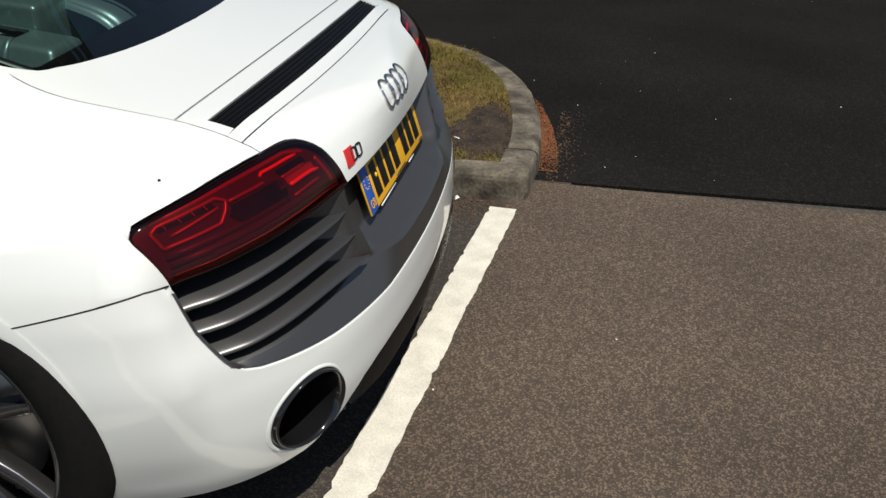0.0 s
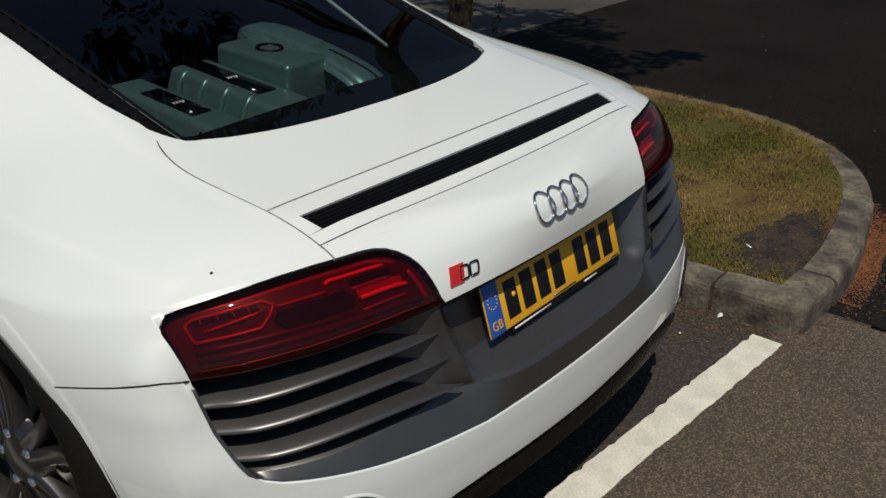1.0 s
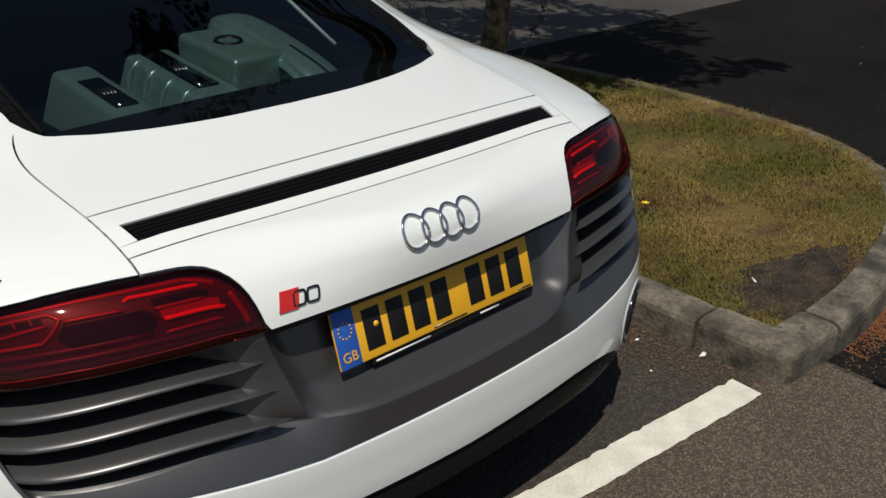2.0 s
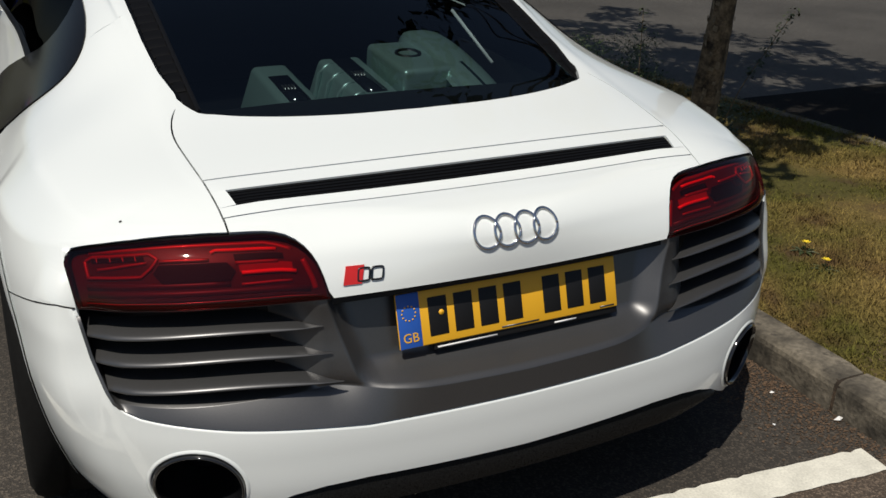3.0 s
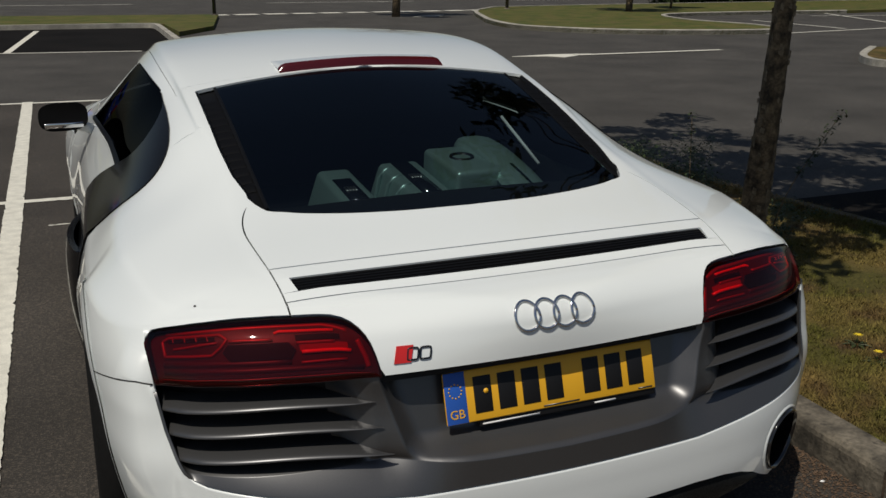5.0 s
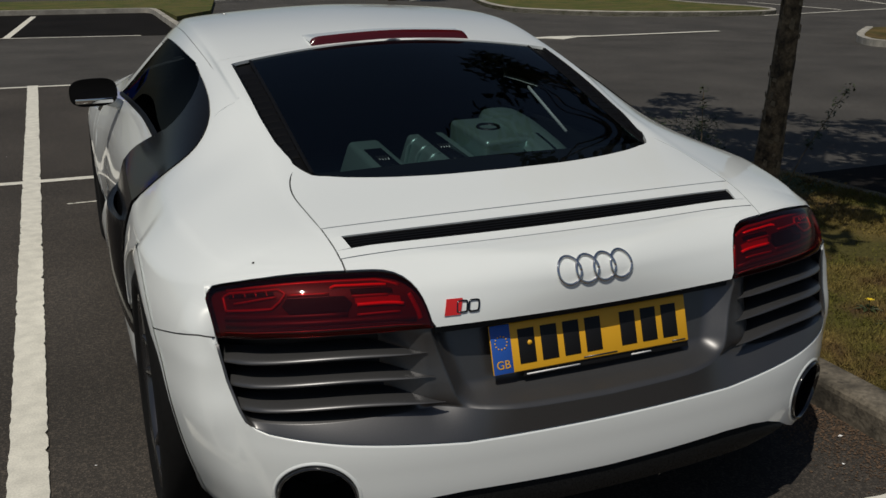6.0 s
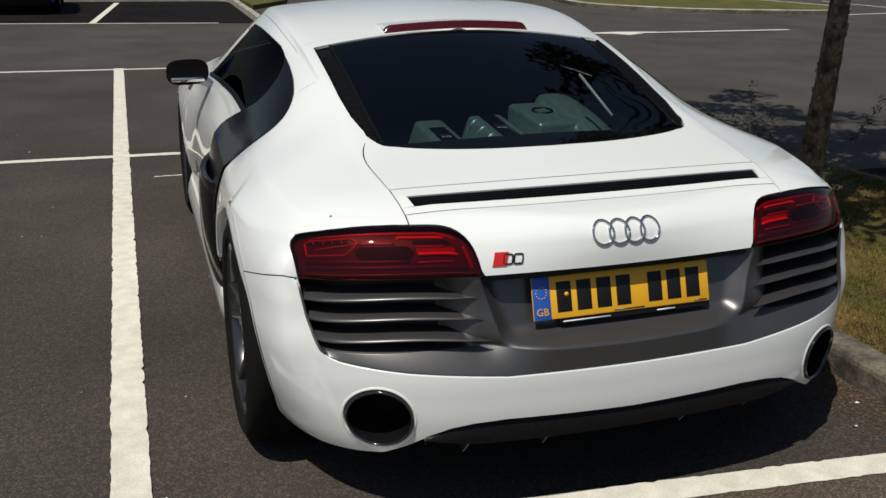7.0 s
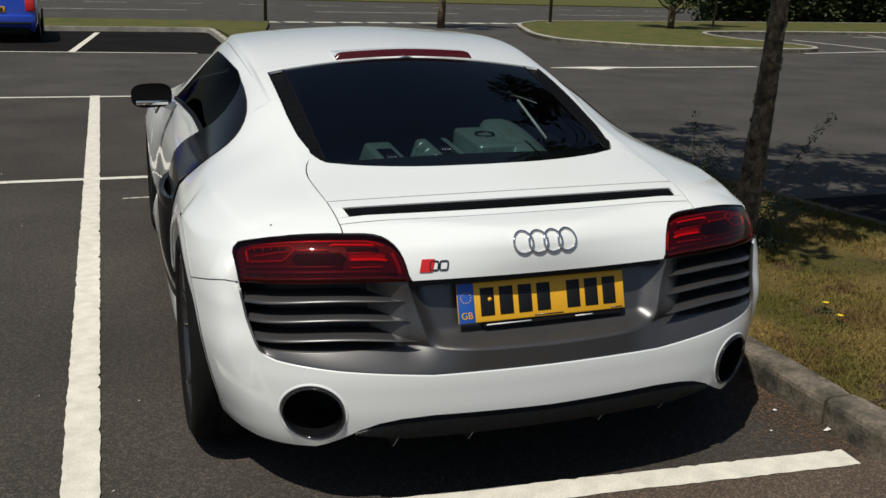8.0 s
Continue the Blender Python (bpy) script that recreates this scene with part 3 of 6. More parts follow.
def car_vents(car, sx):
    """Tail lamp, slats and exhaust of one side."""
    xs = list(lin(0.3985, 0.437, 18)) + list(lin(0.441, 0.50, 12)) + list(lin(0.51, 0.83, 30)) + [0.836, 0.840, 0.843, 0.8455]
    vs = [0.0, 0.015, 0.04, 0.08] + list(lin(0.14, 0.86, 11)) + [0.92, 0.96, 0.985, 1.0]

    def shape(out, roll=0.0):
        """The lamp's outline as a sheet at this depth, its long edges rolled back."""
        def pt(x, v):
            e = min(v, 1 - v)
            back = roll * (1 - min(1, e / 0.09)) ** 2
            return tail(sx * x, lerp(along(LAMP_LOW, x) + 0.001, along(LAMP_TOP, x) - 0.001, v), out - back)
        return grid(pt, xs, vs)

    house = part("tail_lamp", quads(shape(-0.016)), LAMP_DARK, car, "dark red tail lamp with light strips")
    clear(part("lens", sheet(shape(0.002, 0.004), 0.004, (0, -1, 0)), LENS, house, "glossy deep red lens"))
    # black surround between lens and body
    loop = [(x, along(LAMP_LOW, x) + 0.001) for x in xs] + [(x, along(LAMP_TOP, x) - 0.001) for x in xs[::-1]]
    band = np.array([[tail(sx * x, z, 0.0005), tail(sx * lerp(x, 0.62, 0.009), lerp(z, 0.728, 0.025), -0.004), tail(sx * lerp(x, 0.62, 0.009), lerp(z, 0.728, 0.025), -0.017), tail(sx * x, z, -0.018)] for x, z in loop + loop[:1]])
    part("lamp_rim", quads(band), BLACK, house)
    # dark lower band, light strips, reflector blocks and the smoked middle; v runs from the lamp's top (0) to its foot (1)
    def inside_lamp(x, v):
        return x, lerp(along(LAMP_TOP, x), along(LAMP_LOW, x), v)

    def strip(pts, r=0.0020, out=-0.007, closed=False, name="light_strip", mat=LAMP_LINE):
        ends = pts + pts[:1] if closed else pts
        line = []
        for (x0, v0), (x1, v1) in zip(ends, ends[1:]):
            line += [inside_lamp(lerp(x0, x1, k), lerp(v0, v1, k)) for k in lin(0, 1, 9)[:-1]]
        line.append(inside_lamp(*ends[-1]))
        part(name, tail_tube(line, r, out, sx), mat, house)

    def patch(name, x0, x1, v0, v1, out, mat, slant=0.0, label=""):
        P = grid(lambda x, v: tail(sx * (x + slant * (0.5 - abs((v - v0) / (v1 - v0) - 0.5)) * (1 if x > (x0 + x1) / 2 else -1)), inside_lamp(x, v)[1], out), lin(x0, x1, 14), lin(v0, v1, 5))
        part(name, sheet(P, 0.003, (0, -1, 0)), mat, house, label)

    patch("lamp_band", 0.412, 0.826, 0.84, 0.965, -0.012, LAMP_BAND, 0.0, "darker lower band of the lamp")
    # outer loop with its cross bars, the bar to the middle, and the inner stack of bars
    strip([(0.817, 0.46), (0.819, 0.19), (0.805, 0.13), (0.707, 0.13), (0.695, 0.21), (0.711, 0.35), (0.729, 0.46)], 0.0036, -0.0150, closed=True)
    strip([(0.800, 0.33), (0.715, 0.25)], 0.0030, -0.0150)
    strip([(0.693, 0.24), (0.606, 0.25)], 0.0036, -0.0145)
    strip([(0.600, 0.165), (0.590, 0.135), (0.480, 0.14)], 0.0036, -0.0145, mat=LAMP_RED)
    strip([(0.560, 0.31), (0.482, 0.31)], 0.0034, -0.0150)
    strip([(0.552, 0.47), (0.452, 0.46)], 0.0042, -0.0140, mat=LAMP_RED)
    strip([(0.556, 0.64), (0.462, 0.62)], 0.0030, -0.0155)
    strip([(0.436, 0.20), (0.424, 0.50), (0.420, 0.72)], 0.0060, -0.0190)
    strip([(0.81, 0.055), (0.50, 0.055), (0.452, 0.10)], 0.0050, -0.0190)
    strip([(0.822, 0.60), (0.575, 0.62)], 0.0085, -0.0215, mat=LAMP_DARK)
    strip([(0.822, 0.74), (0.43, 0.75)], 0.0085, -0.0215, mat=LAMP_DARK)
    strip([(0.823, 0.885), (0.42, 0.87)], 0.0010, -0.0075, mat=LAMP_MID)
    for k in range(4):
        strip([(0.798 - 0.022 * k, 0.14), (0.798 - 0.022 * k, 0.22)], 0.0012, -0.0130)
    patch("reflector", 0.457, 0.555, 0.32, 0.46, -0.0150, LAMP_MID)
    patch("lamp_slot", 0.718, 0.808, 0.155, 0.225, -0.0145, GLOSS)
    patch("lamp_slot", 0.470, 0.560, 0.19, 0.27, -0.0140, GLOSS)
    patch("indicator", 0.575, 0.695, 0.30, 0.57, -0.0125, GLOSS, 0.025, "smoked indicator window")
    # slats in front of a recess, its deep shade painted by a black sheet; each tapers to a point on the panel
    P = grid(lambda x, z: tail(sx * x, z) + np.array((-0.02 * sx, 0.075, 0)), lin(0.42, 0.87, 16), lin(0.47, 0.69, 8))
    part("grille_shade_back", quads(P), BLACK, car, "black sheet standing for the deep shade behind the slats")
    edge = ((0.074, 0.0150), (0.056, 0.0128), (0.040, 0.0103), (0.027, 0.0080), (0.017, 0.0060), (0.010, 0.0043), (0.006, 0.0031), (0.0034, 0.0018), (0.0015, 0.0003), (0.0004, -0.0012), (0.0, -0.0026), (0.0006, -0.0038), (0.004, -0.0040), (0.030, 0.003), (0.072, 0.011))
    for zo, zi, xt in ((0.611, 0.626, 0.414), (0.562, 0.573, 0.402), (0.514, 0.521, 0.388)):
        xo = float(np.interp(zo, (0.50, 0.514, 0.570, 0.658), (0.801, 0.807, 0.822, 0.836))) + 0.002
        rows = []
        for t in lin(0, 1, 48):
            x, z = lerp(xt, xo, t), lerp(zi, zo, t) + 0.013 * math.sin(math.pi * t) ** 1.3
            w = min(1, t / 0.28)
            w = (w * w * (3 - 2 * w)) * 0.6 + 0.37 * w + 0.03
            p = tail(sx * x, z, lerp(-0.002, 0.002, min(1, t / 0.1)) if t < 0.9 else lerp(0.002, -0.006, (t - 0.9) / 0.1))
            rows.append([p + np.array((0, inn * w, up * w)) for inn, up in edge])
        part("slat", quads(np.array(rows)), GREY, car, "satin grey vent slat")
    # exhaust: the bumper's edge rolls in round a black oval pipe
    inward = np.array((-sx * 0.25, 1.0, 0.0))

    def hole(r, out, deep):
        return [tail(sx * (EXHAUST[0] + PIPE_W * r * math.cos(w)), EXHAUST[1] + PIPE_H * r * math.sin(w), out) + inward * deep for w in lin(0, 2 * math.pi, 57)]

    rim = np.array([hole(0.0965, 0.0003, 0), hole(0.0925, 0.003, 0), hole(0.0890, 0.003, 0), hole(0.0872, 0.0, 0.004), hole(0.0868, 0.0, 0.06)])
    part("exhaust_bezel", quads(rim), PAINT, car)
    pipe = part("exhaust_pipe", quads(np.array([hole(0.0866, 0, 0.05), hole(0.0866, 0, 0.0), hole(0.0856, 0, -0.007), hole(0.0835, 0, -0.010), hole(0.081, 0, -0.009), hole(0.078, 0, 0.002), hole(0.0765, 0, 0.014), hole(0.074, 0, 0.05), hole(0.069, 0, 0.16)])), GLOSS, car, "gloss black oval exhaust outlet")
    part("pipe_floor", quads(np.array([hole(0.068, 0, 0.15), hole(0.001, 0, 0.15)])), BLACK, pipe)


def car_plate_panel(car):
    def crest(a):
        """Height of the panel's fold: the foot of the recess, then the top of the trim under the slats."""
        return max(along(PANEL_LOW, a) + 0.003, float(np.interp(a, (0, 0.18, 0.30, 0.36, 0.40, 0.44, 0.83), (0.484, 0.487, 0.493, 0.498, 0.501, 0.500, 0.487))))

    def panel(t, w):
        """t runs outwards, w from the lower edge (0) over the fold (1) to the top (2)."""
        a = t
        for _ in range(4):
            zc, ztop = crest(a), 0.677 if a < 0.40 else along(LAMP_LOW, a) - 0.002
            z = lerp(along(PANEL_LOW, a), zc, w) if w <= 1 else lerp(zc, ztop, w - 1)
            xr = lerp(0.352, 0.402, min(1, max(0, (z - 0.495) / 0.17)))
            a = t * xr / 0.38 if t <= 0.38 else lerp(xr, 0.50, (t - 0.38) / 0.12) if t < 0.50 else t
        p = tail(a, z)
        out = ease((a - 0.22) / 0.20)
        hump = math.exp(-((a - 0.385) / 0.07) ** 2)
        lean = 0.030 * (1 - 0.62 * ease((a - 0.46) / 0.30)) + 0.010 * hump
        p[1] = lerp(min(p[1], tail(a, 0.437)[1] + 0.10 * (z - 0.437)), p[1], out)
        if w <= 1:
            p[1] += lean * out * w**1.08
            return p
        p[1] += out * lerp(0.006, lean, math.exp(-(z - zc) / (0.016 + 0.016 * hump)))
        p[1] += 0.11 * min(1, max(0, (a - 0.415) / 0.11)) ** 1.5 * min(1, (w - 1) / 0.06)
        f, g = min(1, max(0, (xr - a) / 0.052)), min(1, (z - zc) / 0.042)
        p[1] = lerp(p[1], 0.064 + 0.31 * (z - 0.495), (1 - (1 - f) ** 2) * (1 - (1 - g) ** 2))
        return p

    half = list(lin(0, 0.31, 16))[:-1] + list(lin(0.31, 0.372, 16)) + [0.376, 0.379, 0.382, 0.386] + list(lin(0.392, 0.56, 34)) + list(lin(0.57, 0.76, 16)) + list(lin(0.765, 0.8345, 18))
    fold = list(lin(0, 0.97, 14)) + [1.0, 1.03, 1.05] + list(lin(1.075, 2, 60))
    right = [[panel(t, w) for w in fold] for t in half]
    P = np.array([[p * (-1, 1, 1) for p in c] for c in right[:0:-1]] + right)
    part("plate_panel", sheet(P, 0.006, (0, -1, 0)), GREY, car, "satin grey panel with a plate recess and trim under the slats")
    # number plate on its black holder, tipped like the panel
    tilt = Matrix.Translation((0.003, 0.0765, 0.5965)) @ Matrix.Rotation(radians(-17), 4, "X")
    holder = part("plate_holder", box(-0.185, 0.262, -0.004, 0.006, -0.0715, -0.045, 0.002), BLACK, car, "black dealer plate holder")
    holder.matrix_basis = tilt
    plate = part("number_plate", box(-0.262, 0.262, -0.009, -0.003, -0.057, 0.057, 0.0025), PLATE, car, "yellow rear number plate with blue band")
    plate.matrix_basis = tilt
    part("blue_band", box(-0.261, -0.212, -0.0105, -0.0085, -0.056, 0.056, 0.0008), BLUE, plate)
    cut = (-0.1955, -0.1375, -0.0795, -0.0215, 0.073, 0.131, 0.189)
    for x in cut:
        part("plate_mark", box(x + 0.002, x + 0.044, -0.0105, -0.0088, -0.040, 0.040, 0.001), BLACK, plate)
    for k in range(12):
        w = 2 * math.pi * k / 12
        part("star", box(-0.2365 + 0.015 * math.cos(w) - 0.0016, -0.2365 + 0.015 * math.cos(w) + 0.0016, -0.0113, -0.0103, 0.015 + 0.015 * math.sin(w) - 0.0016, 0.015 + 0.015 * math.sin(w) + 0.0016), PLATE, plate)
    for k, (x0, x1) in enumerate(((-0.178, -0.04), (0.10, 0.155))):
        part("holder_print", box(x0, x1, -0.0052, -0.0038, -0.0675, -0.0640), WHITE, holder)
    part("plate_print", box(-0.03, 0.06, -0.0102, -0.0088, -0.0525, -0.0495), GREY, plate)
    part("plate_print", box(0.215, 0.252, -0.0102, -0.0088, -0.0525, -0.0495), GREY, plate)
    cu = bpy.data.curves.new("country_mark", "FONT")
    cu.body, cu.size, cu.extrude, cu.align_x = "GB", 0.027, 0.0004, "CENTER"
    tmp = new("country_mark", cu)
    dg = bpy.context.evaluated_depsgraph_get()
    me = bpy.data.meshes.new_from_object(tmp.evaluated_get(dg))
    bpy.data.objects.remove(tmp)
    me.materials.clear()
    me.materials.append(PLATE)
    gb = new("country_mark", me)
    gb.parent = plate
    gb.matrix_basis = pose(-0.2365, -0.0112, -0.044, 90, 0, 0)
    part("plate_screw", lathe([(0, 0.006), (0.002, 0.005), (0.003, 0.0005)], (-0.165, -0.0105, 0.006), (0, -1, 0), 12), PLATE, plate)
    # badges on the lid
    for k in range(4):
        x = -0.0690 + 0.0447 * k
        pts = [(x + 0.0283 * math.cos(w), 0.7655 + 0.0283 * math.sin(w)) for w in lin(0, 2 * math.pi, 41)]
        part("badge_ring", tail_tube(pts, 0.0034, 0.0025), CHROME, car, "chrome ring badge")
    P = grid(lambda u, v: tail(-0.371 + 0.036 * u + 0.010 * v, 0.7015 + 0.033 * v, 0.003), lin(0, 1, 4), lin(0, 1, 4))
    part("badge_flag", sheet(P, 0.004, (0, -1, 0)), RED, car, "red slanted badge")
    for x0 in (-0.3415, -0.3145):
        edge = [(0.002, 0.0), (0.019, 0.0), (0.0225, 0.004), (0.0255, 0.018), (0.023, 0.022), (0.007, 0.022), (0.0035, 0.018), (0.0005, 0.004)]
        loop = [(x0 + u, 0.7065 + v) for u, v in smooth_path(edge, 4, True)]
        part("badge_mark", tail_tube(loop, 0.0021, 0.002, closed=True), DARK_CHROME, car)


def car_greenhouse(car):
    xs = lin(-0.502, 0.502, 55)
    win = part("rear_window", sheet(grid(lambda x, v: top_x(x, lerp(glass_low(x), glass_top(x), v), -0.004), xs, lin(0, 1, 30)), 0.004, (0, 0, 1)), GLASS, car, "dark tinted rear window over the engine bay")
    clear(win)
    # black printed border
    def border(t, w):
        x = t * 0.502
        return top_x(x, lerp(glass_low(x) - 0.003, glass_low(x) + 0.022 * w + 0.002, w), -0.006)

    part("window_border", quads(grid(border, lin(-1, 1, 55), lin(0, 1, 3))), BLACK, win)
    part("window_border", quads(grid(lambda t, w: top_x(t * 0.502, glass_top(t * 0.502) - 0.02 * w + 0.004, -0.006), lin(-1, 1, 41), lin(0, 1, 3))), BLACK, win)
    for sx in (-1, 1):
        # louvred side vent beside the window
        vent = part("side_vent", quads(grid(lambda x, v: top_x(sx * x, lerp(max(glass_low(x) - 0.003, 0.60), glass_top(x), v), -0.014), list(lin(0.498, 0.545, 8)) + [0.557, 0.571], lin(0, 1, 24))), LOUVRE, car, "black louvred vent beside the rear window")
        for k in range(13):
            y = 0.76 + 0.042 * k
            P = np.array([[top_x(sx * x, y, -0.012), top_x(sx * x, y + 0.028, -0.002), top_x(sx * x, y + 0.032, -0.010)] for x in lin(0.507, along(PILLAR, y) - 0.012, 5)])
            part("louvre", quads(P), LOUVRE, vent)
        P = np.array([[top_x(sx * (x + d), lerp(glass_low(0.502) + 0.01, glass_top(0.502), v), h) for d, h in ((-0.005, -0.003), (0.0, 0.0), (0.005, -0.003))] for x, v in ((0.502, v) for v in lin(0, 1, 30))])
        part("vent_frame", quads(P), LOUVRE, vent)
        seal = np.array([[top_x(sx * (along(PILLAR, y) - d), y, h) for d, h in ((0.0008, -0.0010), (0.009, -0.004), (0.013, -0.022))] for y in lin(0.66, 1.39, 40)])
        part("vent_seal", quads(seal), LOUVRE, vent)
        # pillar between window and side
        P = grid(lambda y, v: top_s(y, lerp(s_at(y, min(along(PILLAR, y), 0.566 * math.sqrt(max(0, (1.444 - y) / 0.05))) + 0.0005), 0.47, v)) * (sx, 1, 1), list(lin(1.1385, 1.38, 12)) + list(lin(1.39, 1.4455, 12)), lin(0, 1, 14))
        part("roof_pillar", sheet(P, 0.01, (0, 0, 1)), PAINT, car)
        P = grid(lambda y, v: top_s(y, lerp(0.402, 0.47, v)) * (sx, 1, 1), lin(1.446, 2.65, 30), lin(0, 1, 6))
        part("roof_rail", sheet(P, 0.01, (sx, 0, 1)), PAINT, car)
        # side window, dark blade behind the door, door
        yr = [(0.476, 1.558), (0.50, 1.475), (0.515, 1.36), (0.535, 1.26), (0.57, 1.165), (0.60, 1.115), (0.63, 1.076), (0.66, 1.050), (0.69, 1.038), (0.72, 1.035), (0.75, 1.040), (0.80, 1.058), (0.84, 1.078), (0.91, 1.11), (1.0, 1.15), (2.0, 1.16)]
        yf = [(0.476, 1.56), (0.50, 1.48), (0.53, 1.435), (0.57, 1.40), (0.61, 1.375), (0.66, 1.365), (0.70, 1.385), (0.73, 1.42), (0.78, 1.525), (0.83, 1.605), (0.885, 1.675), (0.94, 1.72), (1.0, 1.735), (1.07, 1.70), (1.2, 1.655), (2.0, 1.48)]
        P = grid(lambda q, v: side_pt(lerp(lerp(1.139, 1.132, (q - 0.47) / 0.15), max(1.14, along(yr, q) + 0.02), v), q) * (sx, 1, 1), lin(0.47, 0.62, 24), lin(0, 1, 20))
        bridge = grid(lambda y, q: (side_pt(y, q) - np.array((0.003, 0, 0.003))) * (sx, 1, 1), lin(1.09, 1.18, 6), lin(0.41, 0.80, 24))
        part("pillar_seam", quads(bridge), PAINT, car)
        part("pillar_side", sheet(P, 0.008, (sx, 0, 0.4)), PAINT, car)
        P = grid(lambda q, v: (side_pt(lerp(along(yr, q), along(yf, q), v), q) + np.array((0.004, 0, 0.0025))) * (sx, 1, 1), list(lin(0.476, 1, 60)) + list(lin(1.04, 2, 20)), lin(0, 1, 18))
        blade = part("side_blade", sheet(P, 0.008, (sx, 0, 0)), CARBON, car, "black carbon side blade behind the door")
        scoop = grid(lambda q, v: side_pt(lerp(1.24, 1.80 - 0.14 * (q - 1.08), v), q) * (sx, 1, 1) + np.array((sx * 0.042 * math.sin(math.pi * min(1, v * 1.05)) ** 0.7, 0, 0)), lin(1.14, 1.80, 12), lin(0, 1, 14))
        part("intake", sheet(scoop, 0.02, (sx, 0, 0)), CARBON, blade)
        wf = [(0.44, 2.15), (0.78, 2.62)]
        P = grid(lambda q, v: side_pt(lerp(along(yf, q) + 0.003, along(wf, q), v), q) * (sx, 1, 1), lin(0.476, 0.78, 24), lin(0, 1, 20))
        clear(part("side_window", sheet(P, 0.004, (sx, 0, 0.3)), SIDE_GLASS, car, "dark tinted side window"))
        P = np.array([[side_pt(y, q) * (sx, 1, 1) + np.array((sx * h, 0, h)) for q, h in ((0.77, 0.001), (0.782, 0.004), (0.795, 0.001))] for y in lin(1.50, 2.62, 20)])
        part("window_trim", quads(P), LOUVRE, car)
        P = grid(lambda q, v: side_pt(lerp(along(yf, q) + 0.004, 2.95, v), q) * (sx, 1, 1), list(lin(0.785, 1, 8)) + list(lin(1.10, 2, 6)), lin(0, 1, 14))
        part("door", sheet(P, 0.01, (sx, 0, 0)), PAINT, car)
        P = grid(lambda q, v: side_pt(lerp(1.62, 2.95, v), q) * (sx * 0.955, 1, 1) - np.array((0, 0, 0.004)), list(lin(0.765, 1, 6)) + [1.4, 1.8], lin(0, 1, 8))
        part("door_card", quads(P), LOUVRE, car)
        # front wing with its arch
        cols = []
        for y in list(lin(2.954, FRONT_AXLE - 0.362, 4)) + [FRONT_AXLE - 0.36 * math.cos(a) for a in lin(0.03, math.pi - 0.03, 30)] + list(lin(FRONT_AXLE + 0.362, 4.38, 8)):
            d = abs(y - FRONT_AXLE)
            zl = 0.325 + math.sqrt(max(0, 0.36**2 - d * d)) if d < 0.36 else 0.18
            ze = section(y)[-1][1]
            cols.append([np.array((flank(y, min(z, ze))[0] * sx, y, z)) for z in lin(ze, min(zl, ze - 0.01), 12)])
        part("front_wing", sheet(np.array(cols), 0.01, (sx, 0, 0)), PAINT, car)
        P = grid(lambda y, v: top_s(y, lerp(0.43, 1.0, v)) * (sx, 1, 1), lin(2.62, 2.952, 8), lin(0, 1, 16))
        part("front_pillar", sheet(P, 0.01, (sx, 0, 1)), PAINT, car)
        # door mirror
        m = part("door_mirror", mirror_shell(sx), LOUVRE, car, "black door mirror")
        part("mirror_base", tube([(sx * 0.80, 2.42, 0.83), (sx * 0.86, 2.42, 0.865), (sx * 0.92, 2.41, 0.89)], [0.03, 0.022, 0.02], 10), PAINT, m)
        part("mirror_glass", box(sx * 0.955 - 0.072, sx * 0.955 + 0.072, 2.352, 2.357, 0.882, 0.902, 0.002), CHROME, m)
    roof = part("roof", sheet(grid(lambda y, s: top_s(y, abs(s)) * (1 if s >= 0 else -1, 1, 1), lin(1.446, 2.45, 30), lin(-0.399, 0.399, 45)), 0.01, (0, 0, 1)), PAINT, car)
    def brake(t, v, rows):
        """The brake light's rear face and the white lip that falls from its top to the roof; rows: (y, height over the roof)."""
        w = math.sqrt(max(0.0, 1 - (max(0, abs(t) - 0.88) / 0.12) ** 2))
        y, h = spline(rows, v)
        return top_x(t * 0.285, y, 0.002 + h * (0.25 + 0.75 * w))

    face = [(0.0, 1.4455, -0.004), (0.25, 1.4515, 0.007), (0.6, 1.456, 0.0145), (0.85, 1.461, 0.019), (1.0, 1.467, 0.0205)]
    fall = [(0.0, 1.4675, 0.0205), (0.3, 1.482, 0.0175), (0.7, 1.52, 0.008), (1.0, 1.57, -0.0015)]
    part("brake_light", sheet(grid(lambda t, v: brake(t, v, face), lin(-1, 1, 70), lin(0, 1, 9)), 0.012, (0, -1, 0.5)), BRAKE, car, "dark red high-level brake light strip")
    part("spoiler_lip", sheet(grid(lambda t, v: brake(t * 1.005, v, fall), lin(-1, 1, 70), lin(0, 1, 9)), 0.012, (0, 0, 1)), PAINT, car)
    clear(part("windscreen", sheet(grid(lambda y, s: top_s(y, abs(s)) * (1 if s >= 0 else -1, 1, 1), lin(2.455, 3.12, 20), lin(-0.40, 0.40, 31)), 0.004, (0, 0, 1)), GLASS, car))
    part("bonnet", sheet(grid(lambda y, s: top_s(y, abs(s)) * (1 if s >= 0 else -1, 1, 1), lin(3.125, 4.42, 30), lin(-1, 1, 45)), 0.01, (0, 0, 1)), PAINT, car)


